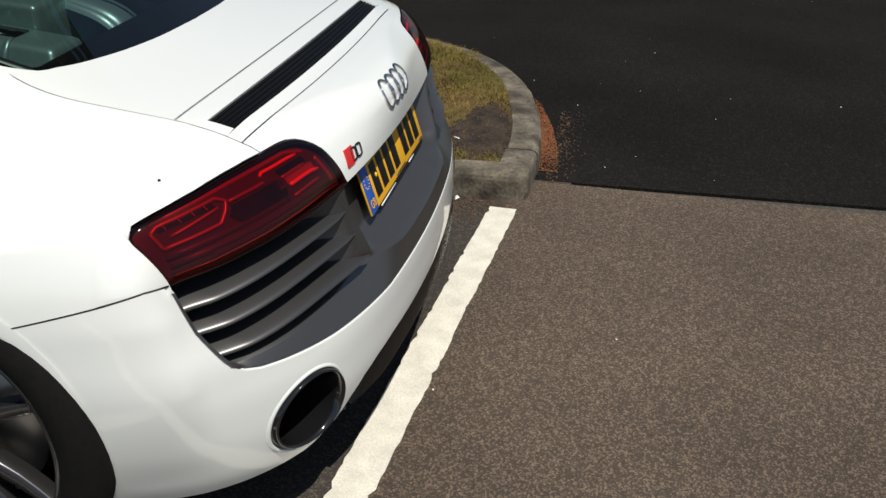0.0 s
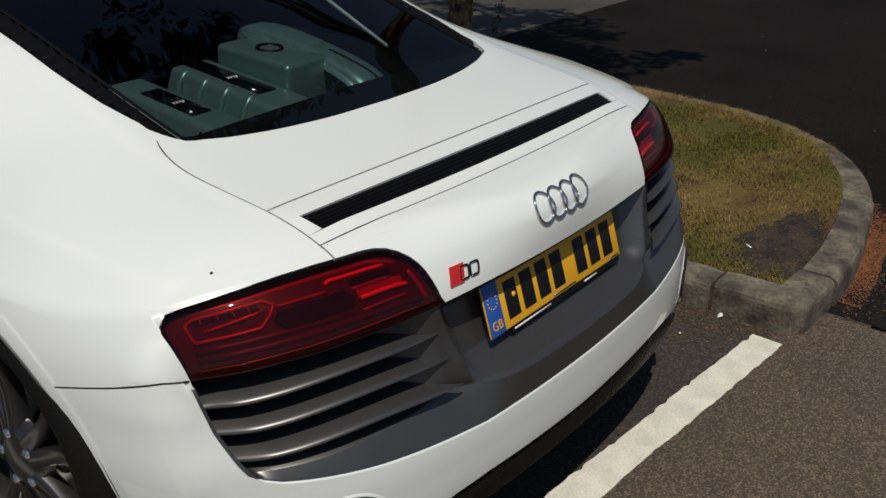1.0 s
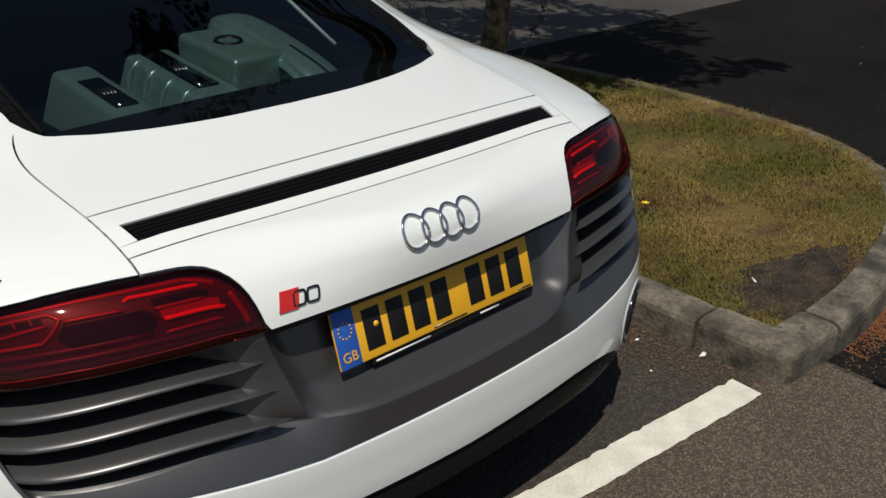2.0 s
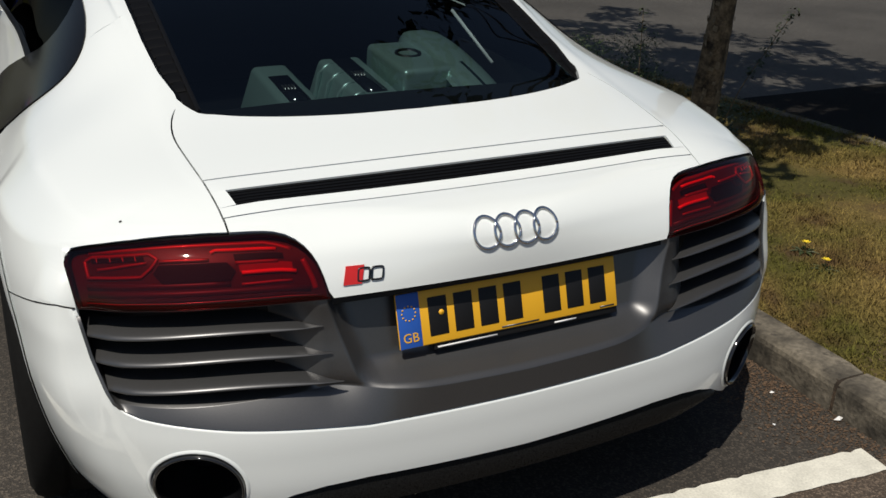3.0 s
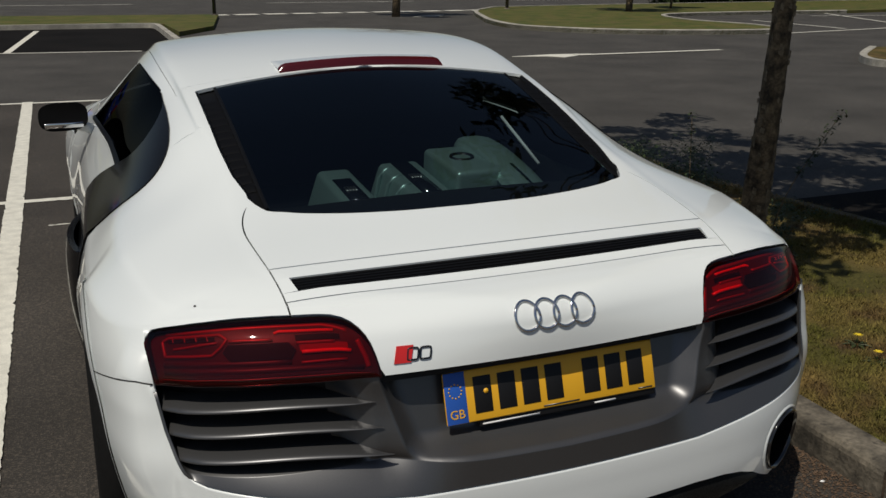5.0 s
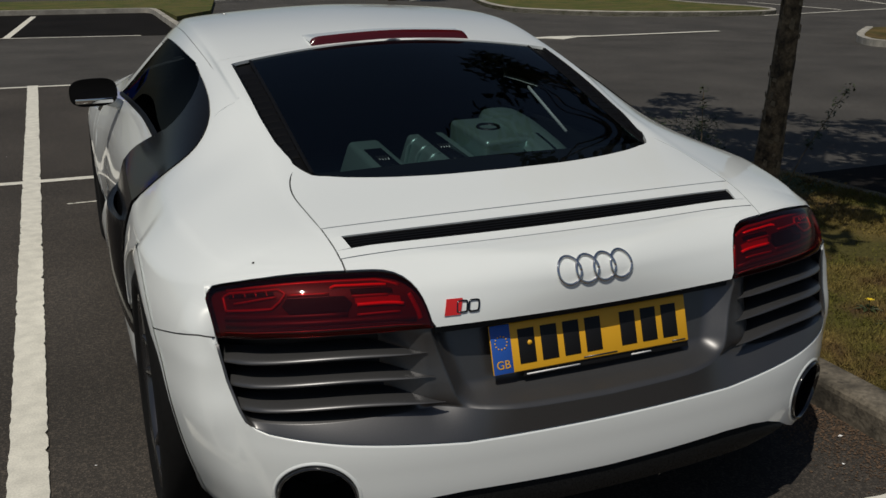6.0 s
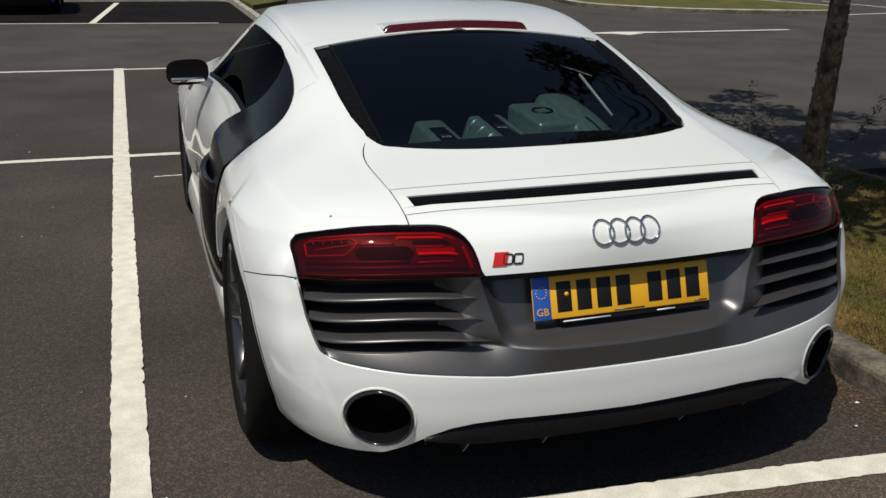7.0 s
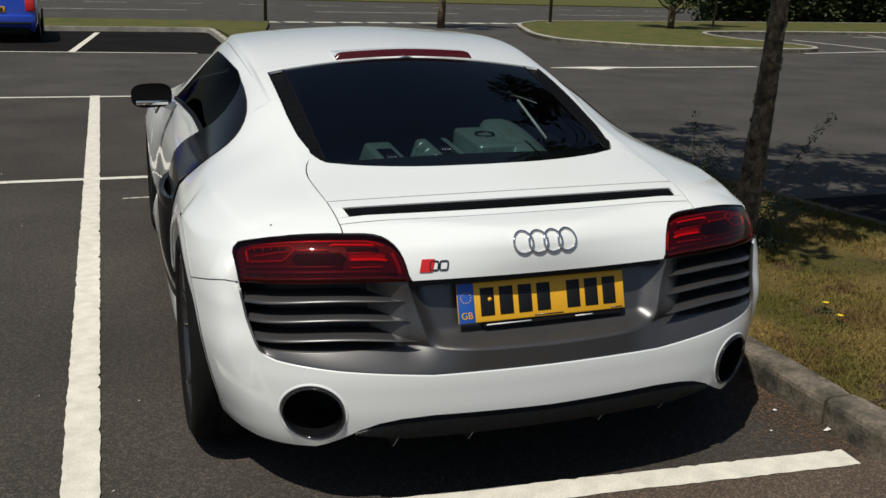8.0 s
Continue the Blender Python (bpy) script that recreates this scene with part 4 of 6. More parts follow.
def mirror_shell(sx):
    """A rounded mirror housing, flat towards the rear."""
    P = []
    for t in lin(0, 1, 9):
        r = math.sqrt(max(0.02, 1 - t * t))
        row = []
        for w in lin(0, 2 * math.pi, 29):
            c, s = math.cos(w), math.sin(w)
            x = 0.092 * math.copysign(abs(c) ** 0.6, c)
            z = 0.056 * math.copysign(abs(s) ** 0.7, s) + 0.10 * x * -sx * 0.25
            row.append((sx * 0.955 + x * r, 2.36 + 0.085 * t, 0.925 + z * r))
        P.append(row)
    cap = [[(sx * 0.955 + (p[0] - sx * 0.955) * k, 2.36 + 0.004, 0.925 + (p[2] - 0.925) * k) for p in P[0]] for k in (0.02, 0.93)]
    return quads(np.array(cap + P))


def car_wheels(car):
    for sx in (-1, 1):
        for y, r, w, xo in ((AXLE - 0.06, 0.342, 0.305, 0.957), (FRONT_AXLE, 0.327, 0.235, 0.945)):
            o, ax = (sx * xo, y, r), (-sx, 0, 0)
            R = r - 0.082
            wheel = part("wheel", lathe([(0.20, R - 0.012), (0.045, R - 0.016), (0.014, R - 0.006), (0.004, R + 0.004), (0.012, R + 0.008)], o, ax, 56), STEEL, car, "grey multi-spoke alloy wheel")
            prof = [(0.012, R + 0.004), (-0.004, R + 0.02), (-0.008, R + 0.045), (0.004, r - 0.012), (0.022, r - 0.002)]
            for k in range(4):
                a = 0.03 + (w - 0.08) * k / 3.0
                prof += [(a, r), (a + 0.035 * w / 0.29, r), (a + 0.037 * w / 0.29, r - 0.007), (a + 0.045 * w / 0.29, r - 0.007)]
            prof += [(w - 0.004, r - 0.012), (w, R + 0.02)]
            part("tyre", lathe(prof, o, ax, 64), RUBBER, wheel, "black low-profile tyre")
            part("brake_disc", lathe([(0.10, 0.07), (0.10, 0.19), (0.125, 0.19), (0.125, 0.07)], o, ax, 40), DISC, wheel)
            part("hub", lathe([(0.055, 0.085), (0.03, 0.075), (0.022, 0.05), (0.018, 0.034), (0.016, 0.001)], o, ax, 30), STEEL, wheel)
            for k in range(10):
                a = 2 * math.pi * (k + 0.5) / 10 + (0.11 if k % 2 else -0.11)
                d = np.array((0, math.cos(a), math.sin(a)))
                n = np.array((0, -math.sin(a), math.cos(a)))
                c = np.array(o)
                inn = np.array((-sx, 0, 0.0))
                rows = []
                for t in lin(0, 1, 6):
                    rr = lerp(0.055, R - 0.004, t)
                    hw = lerp(0.020, 0.012, t)
                    depth = lerp(0.022, 0.010, t) + 0.012 * math.sin(math.pi * t)
                    p = c + d * rr + inn * depth
                    rows.append([p - n * hw + inn * 0.035, p - n * hw + inn * 0.006, p - n * hw * 0.7, p + n * hw * 0.7, p + n * hw + inn * 0.006, p + n * hw + inn * 0.035])
                part("spoke", quads(np.array(rows)), STEEL, wheel)
            for k in range(5):
                a = 2 * math.pi * k / 5
                part("wheel_bolt", lathe([(0.03, 0.012), (0.018, 0.011), (0.017, 0.001)], (o[0], o[1] + 0.056 * math.cos(a), o[2] + 0.056 * math.sin(a)), ax, 8), CHROME, wheel)
            part("caliper", box(sx * (xo - 0.15) - 0.03, sx * (xo - 0.15) + 0.03, y + 0.10, y + 0.19, r - 0.09, r + 0.09, 0.015), BLACK, wheel)


def car_under(car):
    part("underbody", box(-0.80, 0.80, 1.15, 3.0, 0.13, 0.70, 0.03), BLACK, car)
    part("underbody", box(-0.55, 0.55, 0.30, 1.2, 0.15, 0.60, 0.03), BLACK, car)
    part("underbody", box(-0.62, 0.62, 2.9, 4.25, 0.15, 0.60, 0.03), BLACK, car)
    # diffuser: a curved blade with fins below the bumper
    def blade(t, v):
        x = t * 0.565
        z = lerp(along(BUMPER_LOW, abs(x)) + 0.004, 0.246 if abs(x) < 0.42 else lerp(0.246, 0.262, (abs(x) - 0.42) / 0.145), v)
        return np.array((x, float(tail(x, 0.30)[1]) + 0.016 - 0.018 * math.sin(math.pi / 2 * v), z))

    dif = part("diffuser", sheet(grid(blade, lin(-1, 1, 61), lin(0, 1, 8)), 0.03, (0, -1, 0)), WEAVE, car, "carbon-weave rear diffuser with fins")
    P = grid(lambda t, v: np.array((t * 0.60, float(tail(t * 0.6, 0.30)[1]) + lerp(0.02, 0.55, v), lerp(0.246, 0.15, v))), lin(-1, 1, 41), lin(0, 1, 8))
    part("tunnel", quads(P), BLACK, dif)
    for x in (-0.43, -0.21, 0.21, 0.43):
        y0, lean = float(tail(x, 0.30)[1]) + 0.03, -0.018
        v = [(x + d, y0, 0.250) for d in (-0.0015, 0.0015)] + [(x + lean + d, y0 + 0.03, 0.195) for d in (0.0015, -0.0015)]
        v += [(p[0], p[1] + 0.30, p[2] - 0.02) for p in v]
        part("fin", (v, [(0, 1, 2, 3), (7, 6, 5, 4), (0, 4, 5, 1), (1, 5, 6, 2), (2, 6, 7, 3), (3, 7, 4, 0)]), GREY, dif, "slim slanted fin", False)
    for sx in (-1, 1):
        side = ((0.90, 0.40), (0.925, 0.355), (0.943, 0.31), (0.958, 0.265), (0.965, 0.22), (0.962, 0.18), (0.948, 0.145), (0.90, 0.125), (0.80, 0.12))
        P = np.array([[(sx * (x - 0.012 * ease(1.34 - y, 0.20)), y, z) for x, z in side] for y in lin(1.115, 2.99, 30)])
        part("sill", sheet(P, 0.01, (sx, 0, 0)), PAINT, car, "white flared sill under the door")


def car_engine(car):
    """What shows through the rear window."""
    part("engine_bay", box(-0.56, 0.56, 0.60, 1.85, 0.60, 0.70, 0.01), BLACK, car, "black engine bay")
    for sx in (-1, 1):
        P = grid(lambda y, q: side_pt(y, q) * (sx * 0.955, 1, 1) - np.array((0, 0, 0.012)), lin(0.70, 1.82, 24), lin(0.43, 1.30, 24))
        part("bay_lining", quads(P), BLACK, car)
        P = grid(lambda y, q: side_pt(y, q) * (sx * 0.95, 1, 1) - np.array((0, 0, 0.012)), lin(1.80, 2.94, 20), lin(0.80, 1.90, 16))
        part("door_lining", quads(P), BLACK, car)
    P = grid(lambda y, t: top_s(y, abs(t)) * (1 if t >= 0 else -1, 1, 1) - np.array((0, 0, 0.022)), lin(1.45, 2.62, 16), lin(-0.475, 0.475, 31))
    part("headliner", quads(P), BLACK, car)
    part("dashboard", box(-0.79, 0.79, 2.72, 3.05, 0.50, 0.875, 0.05), BLACK, car, "black dashboard")
    part("bulkhead", box(-0.80, 0.80, 1.80, 1.86, 0.30, 0.86, 0.01), BLACK, car)
    part("bulkhead", box(-0.60, 0.60, 1.80, 1.86, 0.60, 1.14, 0.01), BLACK, car)
    for sx in (-1, 1):
        part("bay_wall", box(sx * 0.575 - 0.012, sx * 0.575 + 0.012, 0.70, 1.82, 0.60, 0.86, 0.005), BLACK, car)
        part("seat", box(sx * 0.34 - 0.2, sx * 0.34 + 0.2, 1.95, 2.12, 0.5, 1.08, 0.07, seg=4), BLACK, car, "dark bucket seat")
    left = part("engine_cover", wedge(-0.262, -0.070, 0.90, 1.42, 0.70, 0.798, 0.846, 0.56), ENGINE, car, "silver-green painted engine cover")
    part("cover_badge", slant_plate(-0.200, -0.138, 1.06, 1.28, 0.90, 1.42, 0.800, 0.848), GLOSS, left)
    for k in range(4):
        part("badge_mark", slant_plate(-0.187 + 0.010 * k, -0.181 + 0.010 * k, 1.15, 1.19, 0.90, 1.42, 0.8025, 0.8505), DISC, left)
    right = part("engine_cover", wedge(-0.040, 0.180, 0.93, 1.44, 0.70, 0.800, 0.850, 0.62), ENGINE, car, "silver-green painted ribbed engine cover")
    part("cover_badge", slant_plate(0.040, 0.105, 1.08, 1.40, 0.93, 1.44, 0.802, 0.852), GLOSS, right)
    for k in range(4):
        part("badge_mark", slant_plate(0.055 + 0.010 * k, 0.061 + 0.010 * k, 1.22, 1.26, 0.93, 1.44, 0.8045, 0.8545), DISC, right)
    for k in range(4):
        y = 1.08 + 0.092 * k
        z = lerp(0.800, 0.850, (y - 0.93) / 0.51)
        part("rib", tube([(-0.037, y, 0.715), (-0.026, y, 0.745), (-0.012, y, z - 0.030), (0.004, y, z - 0.008), (0.020, y, z - 0.001), (0.034, y, z - 0.002)], [0.011, 0.011, 0.011, 0.010, 0.008, 0.004], 10), ENGINE, right)
    tank = part("oil_tank", tank_shape(), ENGINE, car, "silver-green tank with a filler recess")
    part("tank_lobe", tank_lobe(), ENGINE, tank)
    part("filler", lathe([(0.002, 0.043), (0.008, 0.040), (0.005, 0.031), (-0.02, 0.029), (-0.02, 0.001)], (0.245, 1.255, 0.879), (0, -0.08, 1), 28), BLACK, tank)
    for ob in (left, right, tank):
        ob.matrix_basis = Matrix.Translation((0.032, 0.0, -0.010))
    part("front_duct", tube([(-0.20, 0.80, 0.73), (0.0, 0.78, 0.76), (0.12, 0.78, 0.765), (0.22, 0.80, 0.74)], [0.05, 0.06, 0.06, 0.05], 14), BLACK, car)
    part("gas_strut", tube([(0.3685, 0.869, 0.913), (0.337, 1.072, 1.029)], 0.0050, 8), WHITE, car, "bright metal strut")
    part("strut_brace", tube([(-0.40, 0.75, 0.83), (-0.36, 0.78, 0.86)], 0.004, 6), CHROME, car)


def wedge(x0, x1, y0, y1, zb, z0, z1, top=0.78):
    """A rounded cover whose top climbs forward; top: how wide its roof is against its foot."""
    bm = bmesh.new()
    bmesh.ops.create_cube(bm, size=1.0)
    for v in bm.verts:
        t = v.co.y + 0.5
        taper = 1.0 if v.co.z < 0 else top
        v.co = Vector((lerp(x0, x1, 0.5 + v.co.x * taper), lerp(y0, y1, t if v.co.z < 0 else 0.05 + 0.90 * t), zb if v.co.z < 0 else lerp(z0, z1, t)))
    bmesh.ops.bevel(bm, geom=list(bm.edges), offset=0.016, segments=4, affect="EDGES", profile=0.5)
    return bm


def slant_plate(x0, x1, ya, yb, y0, y1, z0, z1):
    """A thin plate lying on a cover's sloping roof."""
    bm = bmesh.new()
    bmesh.ops.create_cube(bm, size=1.0)
    for v in bm.verts:
        y = lerp(ya, yb, v.co.y + 0.5)
        v.co = Vector((lerp(x0, x1, v.co.x + 0.5), y, lerp(z0, z1, (y - y0) / (y1 - y0)) + (0.002 if v.co.z > 0 else -0.008)))
    bmesh.ops.bevel(bm, geom=list(bm.edges), offset=0.0015, segments=2, affect="EDGES")
    return bm


def tank_shape():
    """The tank's square block with softly rounded edges."""
    bm = bmesh.new()
    bmesh.ops.create_cube(bm, size=1.0)
    for v in bm.verts:
        x, y, z = v.co.x + 0.5, v.co.y + 0.5, v.co.z + 0.5
        v.co = Vector((lerp(0.160, 0.345, x) + 0.012 * (1 - z) * (x - 0.5), lerp(1.09, 1.40, y) - 0.02 * (1 - z) * (0.5 - y), lerp(0.70, lerp(0.868, 0.892, y), z)))
    bmesh.ops.bevel(bm, geom=list(bm.edges), offset=0.018, segments=4, affect="EDGES", profile=0.5)
    return bm


def tank_lobe():
    """The tank's outer lobe: a rounded hump that runs along the block and falls towards the tail."""
    line = smooth_path([(0.90, 0.70), (0.915, 0.775), (0.96, 0.822), (1.04, 0.852), (1.16, 0.880), (1.30, 0.905), (1.42, 0.915), (1.475, 0.900), (1.49, 0.85), (1.49, 0.70)], 6)
    cy = 1.20
    rows = []
    for x, k, dz in ((0.300, 0.90, -0.030), (0.306, 0.96, -0.012), (0.318, 0.99, -0.003), (0.335, 1.0, 0.0), (0.385, 1.0, 0.0), (0.415, 0.98, -0.006), (0.435, 0.94, -0.018), (0.446, 0.88, -0.040)):
        rows.append([(x, cy + (y - cy) * k, max(0.70, z + dz) if z > 0.70 else z) for y, z in line])
    v, f = quads(np.array(rows))
    m = len(line)
    return v, f + [tuple(range(m)), tuple(range(len(rows) * m - 1, (len(rows) - 1) * m - 1, -1))]


def build_car():
    car = thing("sports_car", "white two-door sports coupe parked in a marked bay", "car")
    car_lid(car)
    car_bumper(car)
    car_plate_panel(car)
    for sx in (-1, 1):
        car_quarter(car, sx)
        car_vents(car, sx)
    car_greenhouse(car)
    car_wheels(car)
    car_under(car)
    car_engine(car)
    p = top_x(-0.737, 0.29, 0.0005)
    part("dirt_speck", lathe([(0, 0.0032), (0.002, 0.002), (0.0025, 0.0003)], p, (-0.3, 0, 1), 8), BLACK, car)
    # the body sits slightly rolled on its springs
    roll = Matrix.Translation((0, 0, 0.72)) @ Matrix.Rotation(radians(-0.85), 4, "Y") @ Matrix.Translation((0, 0, -0.72))
    for ob in car.children:
        if ob.name.split(".")[0] != "wheel":
            ob.matrix_basis = roll @ ob.matrix_basis
    return car


car = build_car()


# ---- the car park ----
def slab(name, pts, z, mat, label, category, kind="structure", thick=0.02):
    """A flat patch with the given outline."""
    n = len(pts)
    verts = [(x, y, z) for x, y in pts] + [(x, y, z - thick) for x, y in pts]
    area = sum(pts[i][0] * pts[(i + 1) % n][1] - pts[(i + 1) % n][0] * pts[i][1] for i in range(n))
    top = tuple(range(n)) if area > 0 else tuple(range(n - 1, -1, -1))
    ob = part(name, (verts, [top] + [(i, i + n, (i + 1) % n + n, (i + 1) % n) for i in range(n)]), mat, None, label, False)
    return tagged(ob, label, category, kind=kind)


def marking(name, a, b, width, z=0.007, label="worn white painted parking line", rag=0.0035):
    """A painted stripe from a to b, with ragged edges and a few bites out of them."""
    rng = random.Random(int(1000 * abs(a[0] + 3 * a[1] + 7 * b[0])))
    a, b = Vector((*a, 0)), Vector((*b, 0))
    d = (b - a).normalized()
    nrm = Vector((-d.y, d.x, 0))
    n = max(2, min(420, int((b - a).length / 0.012)))
    verts, faces = [], []
    off = [0.0, 0.0]
    for i in range(n + 1):
        p = a.lerp(b, i / n)
        for s in (0, 1):
            off[s] = off[s] * 0.35 + rng.uniform(-rag, rag) * 0.7
            bite = rng.uniform(0, 0.009) if rng.random() < 0.07 else 0
            q = p + nrm * (s * 2 - 1) * (width / 2 + off[s] - bite)
            verts.append((q.x, q.y, z))
        if i:
            k = 2 * i
            faces.append((k - 2, k, k + 1, k - 1))
    ob = part(name, (verts, faces), LINE, None, label, False)
    return tagged(ob, label, "road marking", kind="structure")


def polish(path, n, closed=False):
    return smooth_path(path, n, closed)


slab("ground", [(-400, -60), (400, -60), (400, 600), (-400, 600)], -0.012, ROAD, "grey tarmac ground of the car park", "ground")
slab("pavement_bay", [(-12, -0.3), (1.40, -0.3), (1.40, 10.0), (-12, 10.0)], 0.0, NEAR, "worn grey tarmac of the parking bays", "tarmac")
slab("pavement_fresh", [(1.40, -14), (30, -14), (30, 3.75), (8.0, 3.46), (5.5, 3.38), (3.6, 3.32), (1.40, 3.32)], 0.001, BLACK_TAR, "fresh black tarmac beside the island", "tarmac")
slab("pavement_aisle", [(-14, -14), (1.10, -14), (1.32, -1.45), (1.375, -0.19), (1.375, -0.10), (-14, 1.0)], 0.004, BAY, "brown chipped tarmac behind the bay", "tarmac")
slab("pavement_far_bay", [(-15.51, 18.06), (1.22, 16.65), (1.39, 20.23), (1.45, 23.57), (-1.63, 23.63), (-15.60, 22.89)], -0.006, BLACK_TAR, "dark tarmac of the far bays", "tarmac")
marking("road_line", (1.083, -0.075), (-8.0, 0.575), 0.102)
marking("road_line", (-1.292, 0.16), (-1.312, 10.0), 0.11)
marking("road_line", (-9.52, 4.75), (0.90, 5.01), 0.085, 0.0045)
marking("road_line", (-9.57, 9.72), (0.91, 9.97), 0.09, 0.0045)
marking("road_line", (-9.66, 17.10), (0.47, 16.62), 0.10, 0.003)
marking("road_line", (-1.76, 16.81), (-1.34, 22.82), 0.12, 0.003)
marking("road_line", (-1.10, 4.265), (-0.92, 4.275), 0.02, 0.0045)
for a, b in (((15.17, 17.55), (23.24, 19.57)), ((19.25, 23.17), (18.90, 18.92)), ((23.34, 25.20), (30.88, 24.48)), ((22.07, 19.80), (26.64, 29.43))):
    marking("road_line", a, b, 0.11, 0.003)
# turn arrow on the road
marking("arrow_shaft", (7.69, 13.70), (11.07, 13.95), 0.15, 0.003, "white painted turn arrow on the road")
pts = [(6.47, 13.75), (7.32, 13.93), (8.16, 13.89), (7.74, 13.80), (7.69, 13.59), (7.31, 13.35), (7.13, 13.62)]
slab("arrow_head", pts, 0.003, LINE, "white painted turn arrow on the road", "road marking", thick=0.01)
# main road markings
for k in range(16):
    x = 2.47 + 0.979 * k
    y = 29.42 + 0.197 * (x - 2.47)
    marking("give_way_line", (x, y), (x + 0.75, y + 0.147), 0.55, 0.003, "white broken give way line", 0.0)
for k in range(8):
    x = -30 + 12.5 * k
    marking("lane_line", (x, 38.56 + 0.169 * x), (x + 7.0, 38.56 + 0.169 * (x + 7.0)), 0.16, 0.003, "white lane line on the main road", 0.0)
for k in range(26):
    x = -20 + 3.6 * k
    marking("lane_line", (x, 47.51 + 0.124 * x), (x + 1.9, 47.51 + 0.124 * (x + 1.9)), 0.16, 0.003, "white broken centre line on the main road", 0.0)
for k in range(3):
    marking("hatch_line", (9.52 + 0.33 * k, 27.23 + 0.47 * k), (10.65 + 0.19 * k, 27.60 + 0.42 * k), 0.12, 0.003, "white hatch marking at the junction", 0.0)


def grass_material(name, green, dry, bare):
    """Turf: green and dry patches over bare earth, by position."""
    m = bpy.data.materials.new(name)
    m.use_nodes = True
    t = m.node_tree
    p = t.nodes["Principled BSDF"]
    p.inputs["Roughness"].default_value = 0.9
    p.inputs["Specular IOR Level"].default_value = 0.15
    geo = t.nodes.new("ShaderNodeNewGeometry")
    noises = []
    for sc, det in ((1.7, 4.0), (4.5, 5.0), (110.0, 4.0)):
        n = t.nodes.new("ShaderNodeTexNoise")
        n.inputs["Scale"].default_value, n.inputs["Detail"].default_value = sc, det
        t.links.new(geo.outputs["Position"], n.inputs["Vector"])
        noises.append(n)
    mixes = []
    for n, lo, hi, col in ((noises[0], 0.38, 0.58, dry), (noises[1], 0.52, 0.70, bare)):
        r = t.nodes.new("ShaderNodeMapRange")
        r.inputs[1].default_value, r.inputs[2].default_value = lo, hi
        t.links.new(n.outputs[0], r.inputs[0])
        x = t.nodes.new("ShaderNodeMix")
        x.data_type = "RGBA"
        x.inputs[7].default_value = (*col, 1)
        t.links.new(r.outputs[0], x.inputs[0])
        mixes.append(x)
    mixes[0].inputs[6].default_value = (*green, 1)
    t.links.new(mixes[0].outputs[2], mixes[1].inputs[6])
    r = t.nodes.new("ShaderNodeMapRange")
    r.inputs[1].default_value, r.inputs[2].default_value, r.inputs[3].default_value, r.inputs[4].default_value = 0.3, 0.7, 0.55, 1.4
    t.links.new(noises[2].outputs[0], r.inputs[0])
    rnd = t.nodes.new("ShaderNodeMapRange")
    rnd.inputs[3].default_value, rnd.inputs[4].default_value = 0.65, 1.35
    t.links.new(geo.outputs["Random Per Island"], rnd.inputs[0])
    mm = t.nodes.new("ShaderNodeMath")
    mm.operation = "MULTIPLY"
    t.links.new(r.outputs[0], mm.inputs[0])
    t.links.new(rnd.outputs[0], mm.inputs[1])
    sc = t.nodes.new("ShaderNodeVectorMath")
    sc.operation = "SCALE"
    t.links.new(mixes[1].outputs[2], sc.inputs[0])
    t.links.new(mm.outputs[0], sc.inputs[3])
    t.links.new(sc.outputs[0], p.inputs["Base Color"])
    return m


TURF = grass_material("turf", (0.056, 0.050, 0.014), (0.115, 0.080, 0.028), (0.055, 0.035, 0.018))
BLADES = grass_material("grass_blades", (0.098, 0.094, 0.020), (0.235, 0.165, 0.056), (0.110, 0.068, 0.028))
FAR_TURF = grass_material("far_turf", (0.050, 0.070, 0.015), (0.098, 0.092, 0.027), (0.10, 0.076, 0.036))

OUTER = [(1.150, 9.6), (1.150, 6.0), (1.150, 3.0), (1.150, 1.0), (1.152, 0.16), (1.156, -0.110), (1.168, -0.142), (1.20, -0.153), (1.45, -0.158), (1.72, -0.143), (2.05, -0.088), (2.42, 0.004), (2.78, 0.19), (3.06, 0.46), (3.25, 0.80), (3.34, 1.20), (3.39, 1.65), (3.40, 2.1), (3.34, 2.6), (3.25, 3.2), (3.19, 3.9), (3.20, 6.0), (3.20, 9.6)]


def turf_height(x, y):
    return 0.094 + 0.03 * min(1, max(0, (x - 1.29) / 1.0)) * min(1, max(0, (3.8 - x) / 0.8))


def kerb_line():
    """The kerb's outer line, thickened to even short steps."""
    dense = [Vector((*p, 0)) for p in OUTER[:6]] + [Vector((*p, 0)) for p in polish(OUTER[5:], 12)[1:]]
    out = [dense[0]]
    for a, b in zip(dense, dense[1:]):
        n = max(1, int((b - a).length / 0.03))
        out += [a.lerp(b, (i + 1) / n) for i in range(n)]
    return out


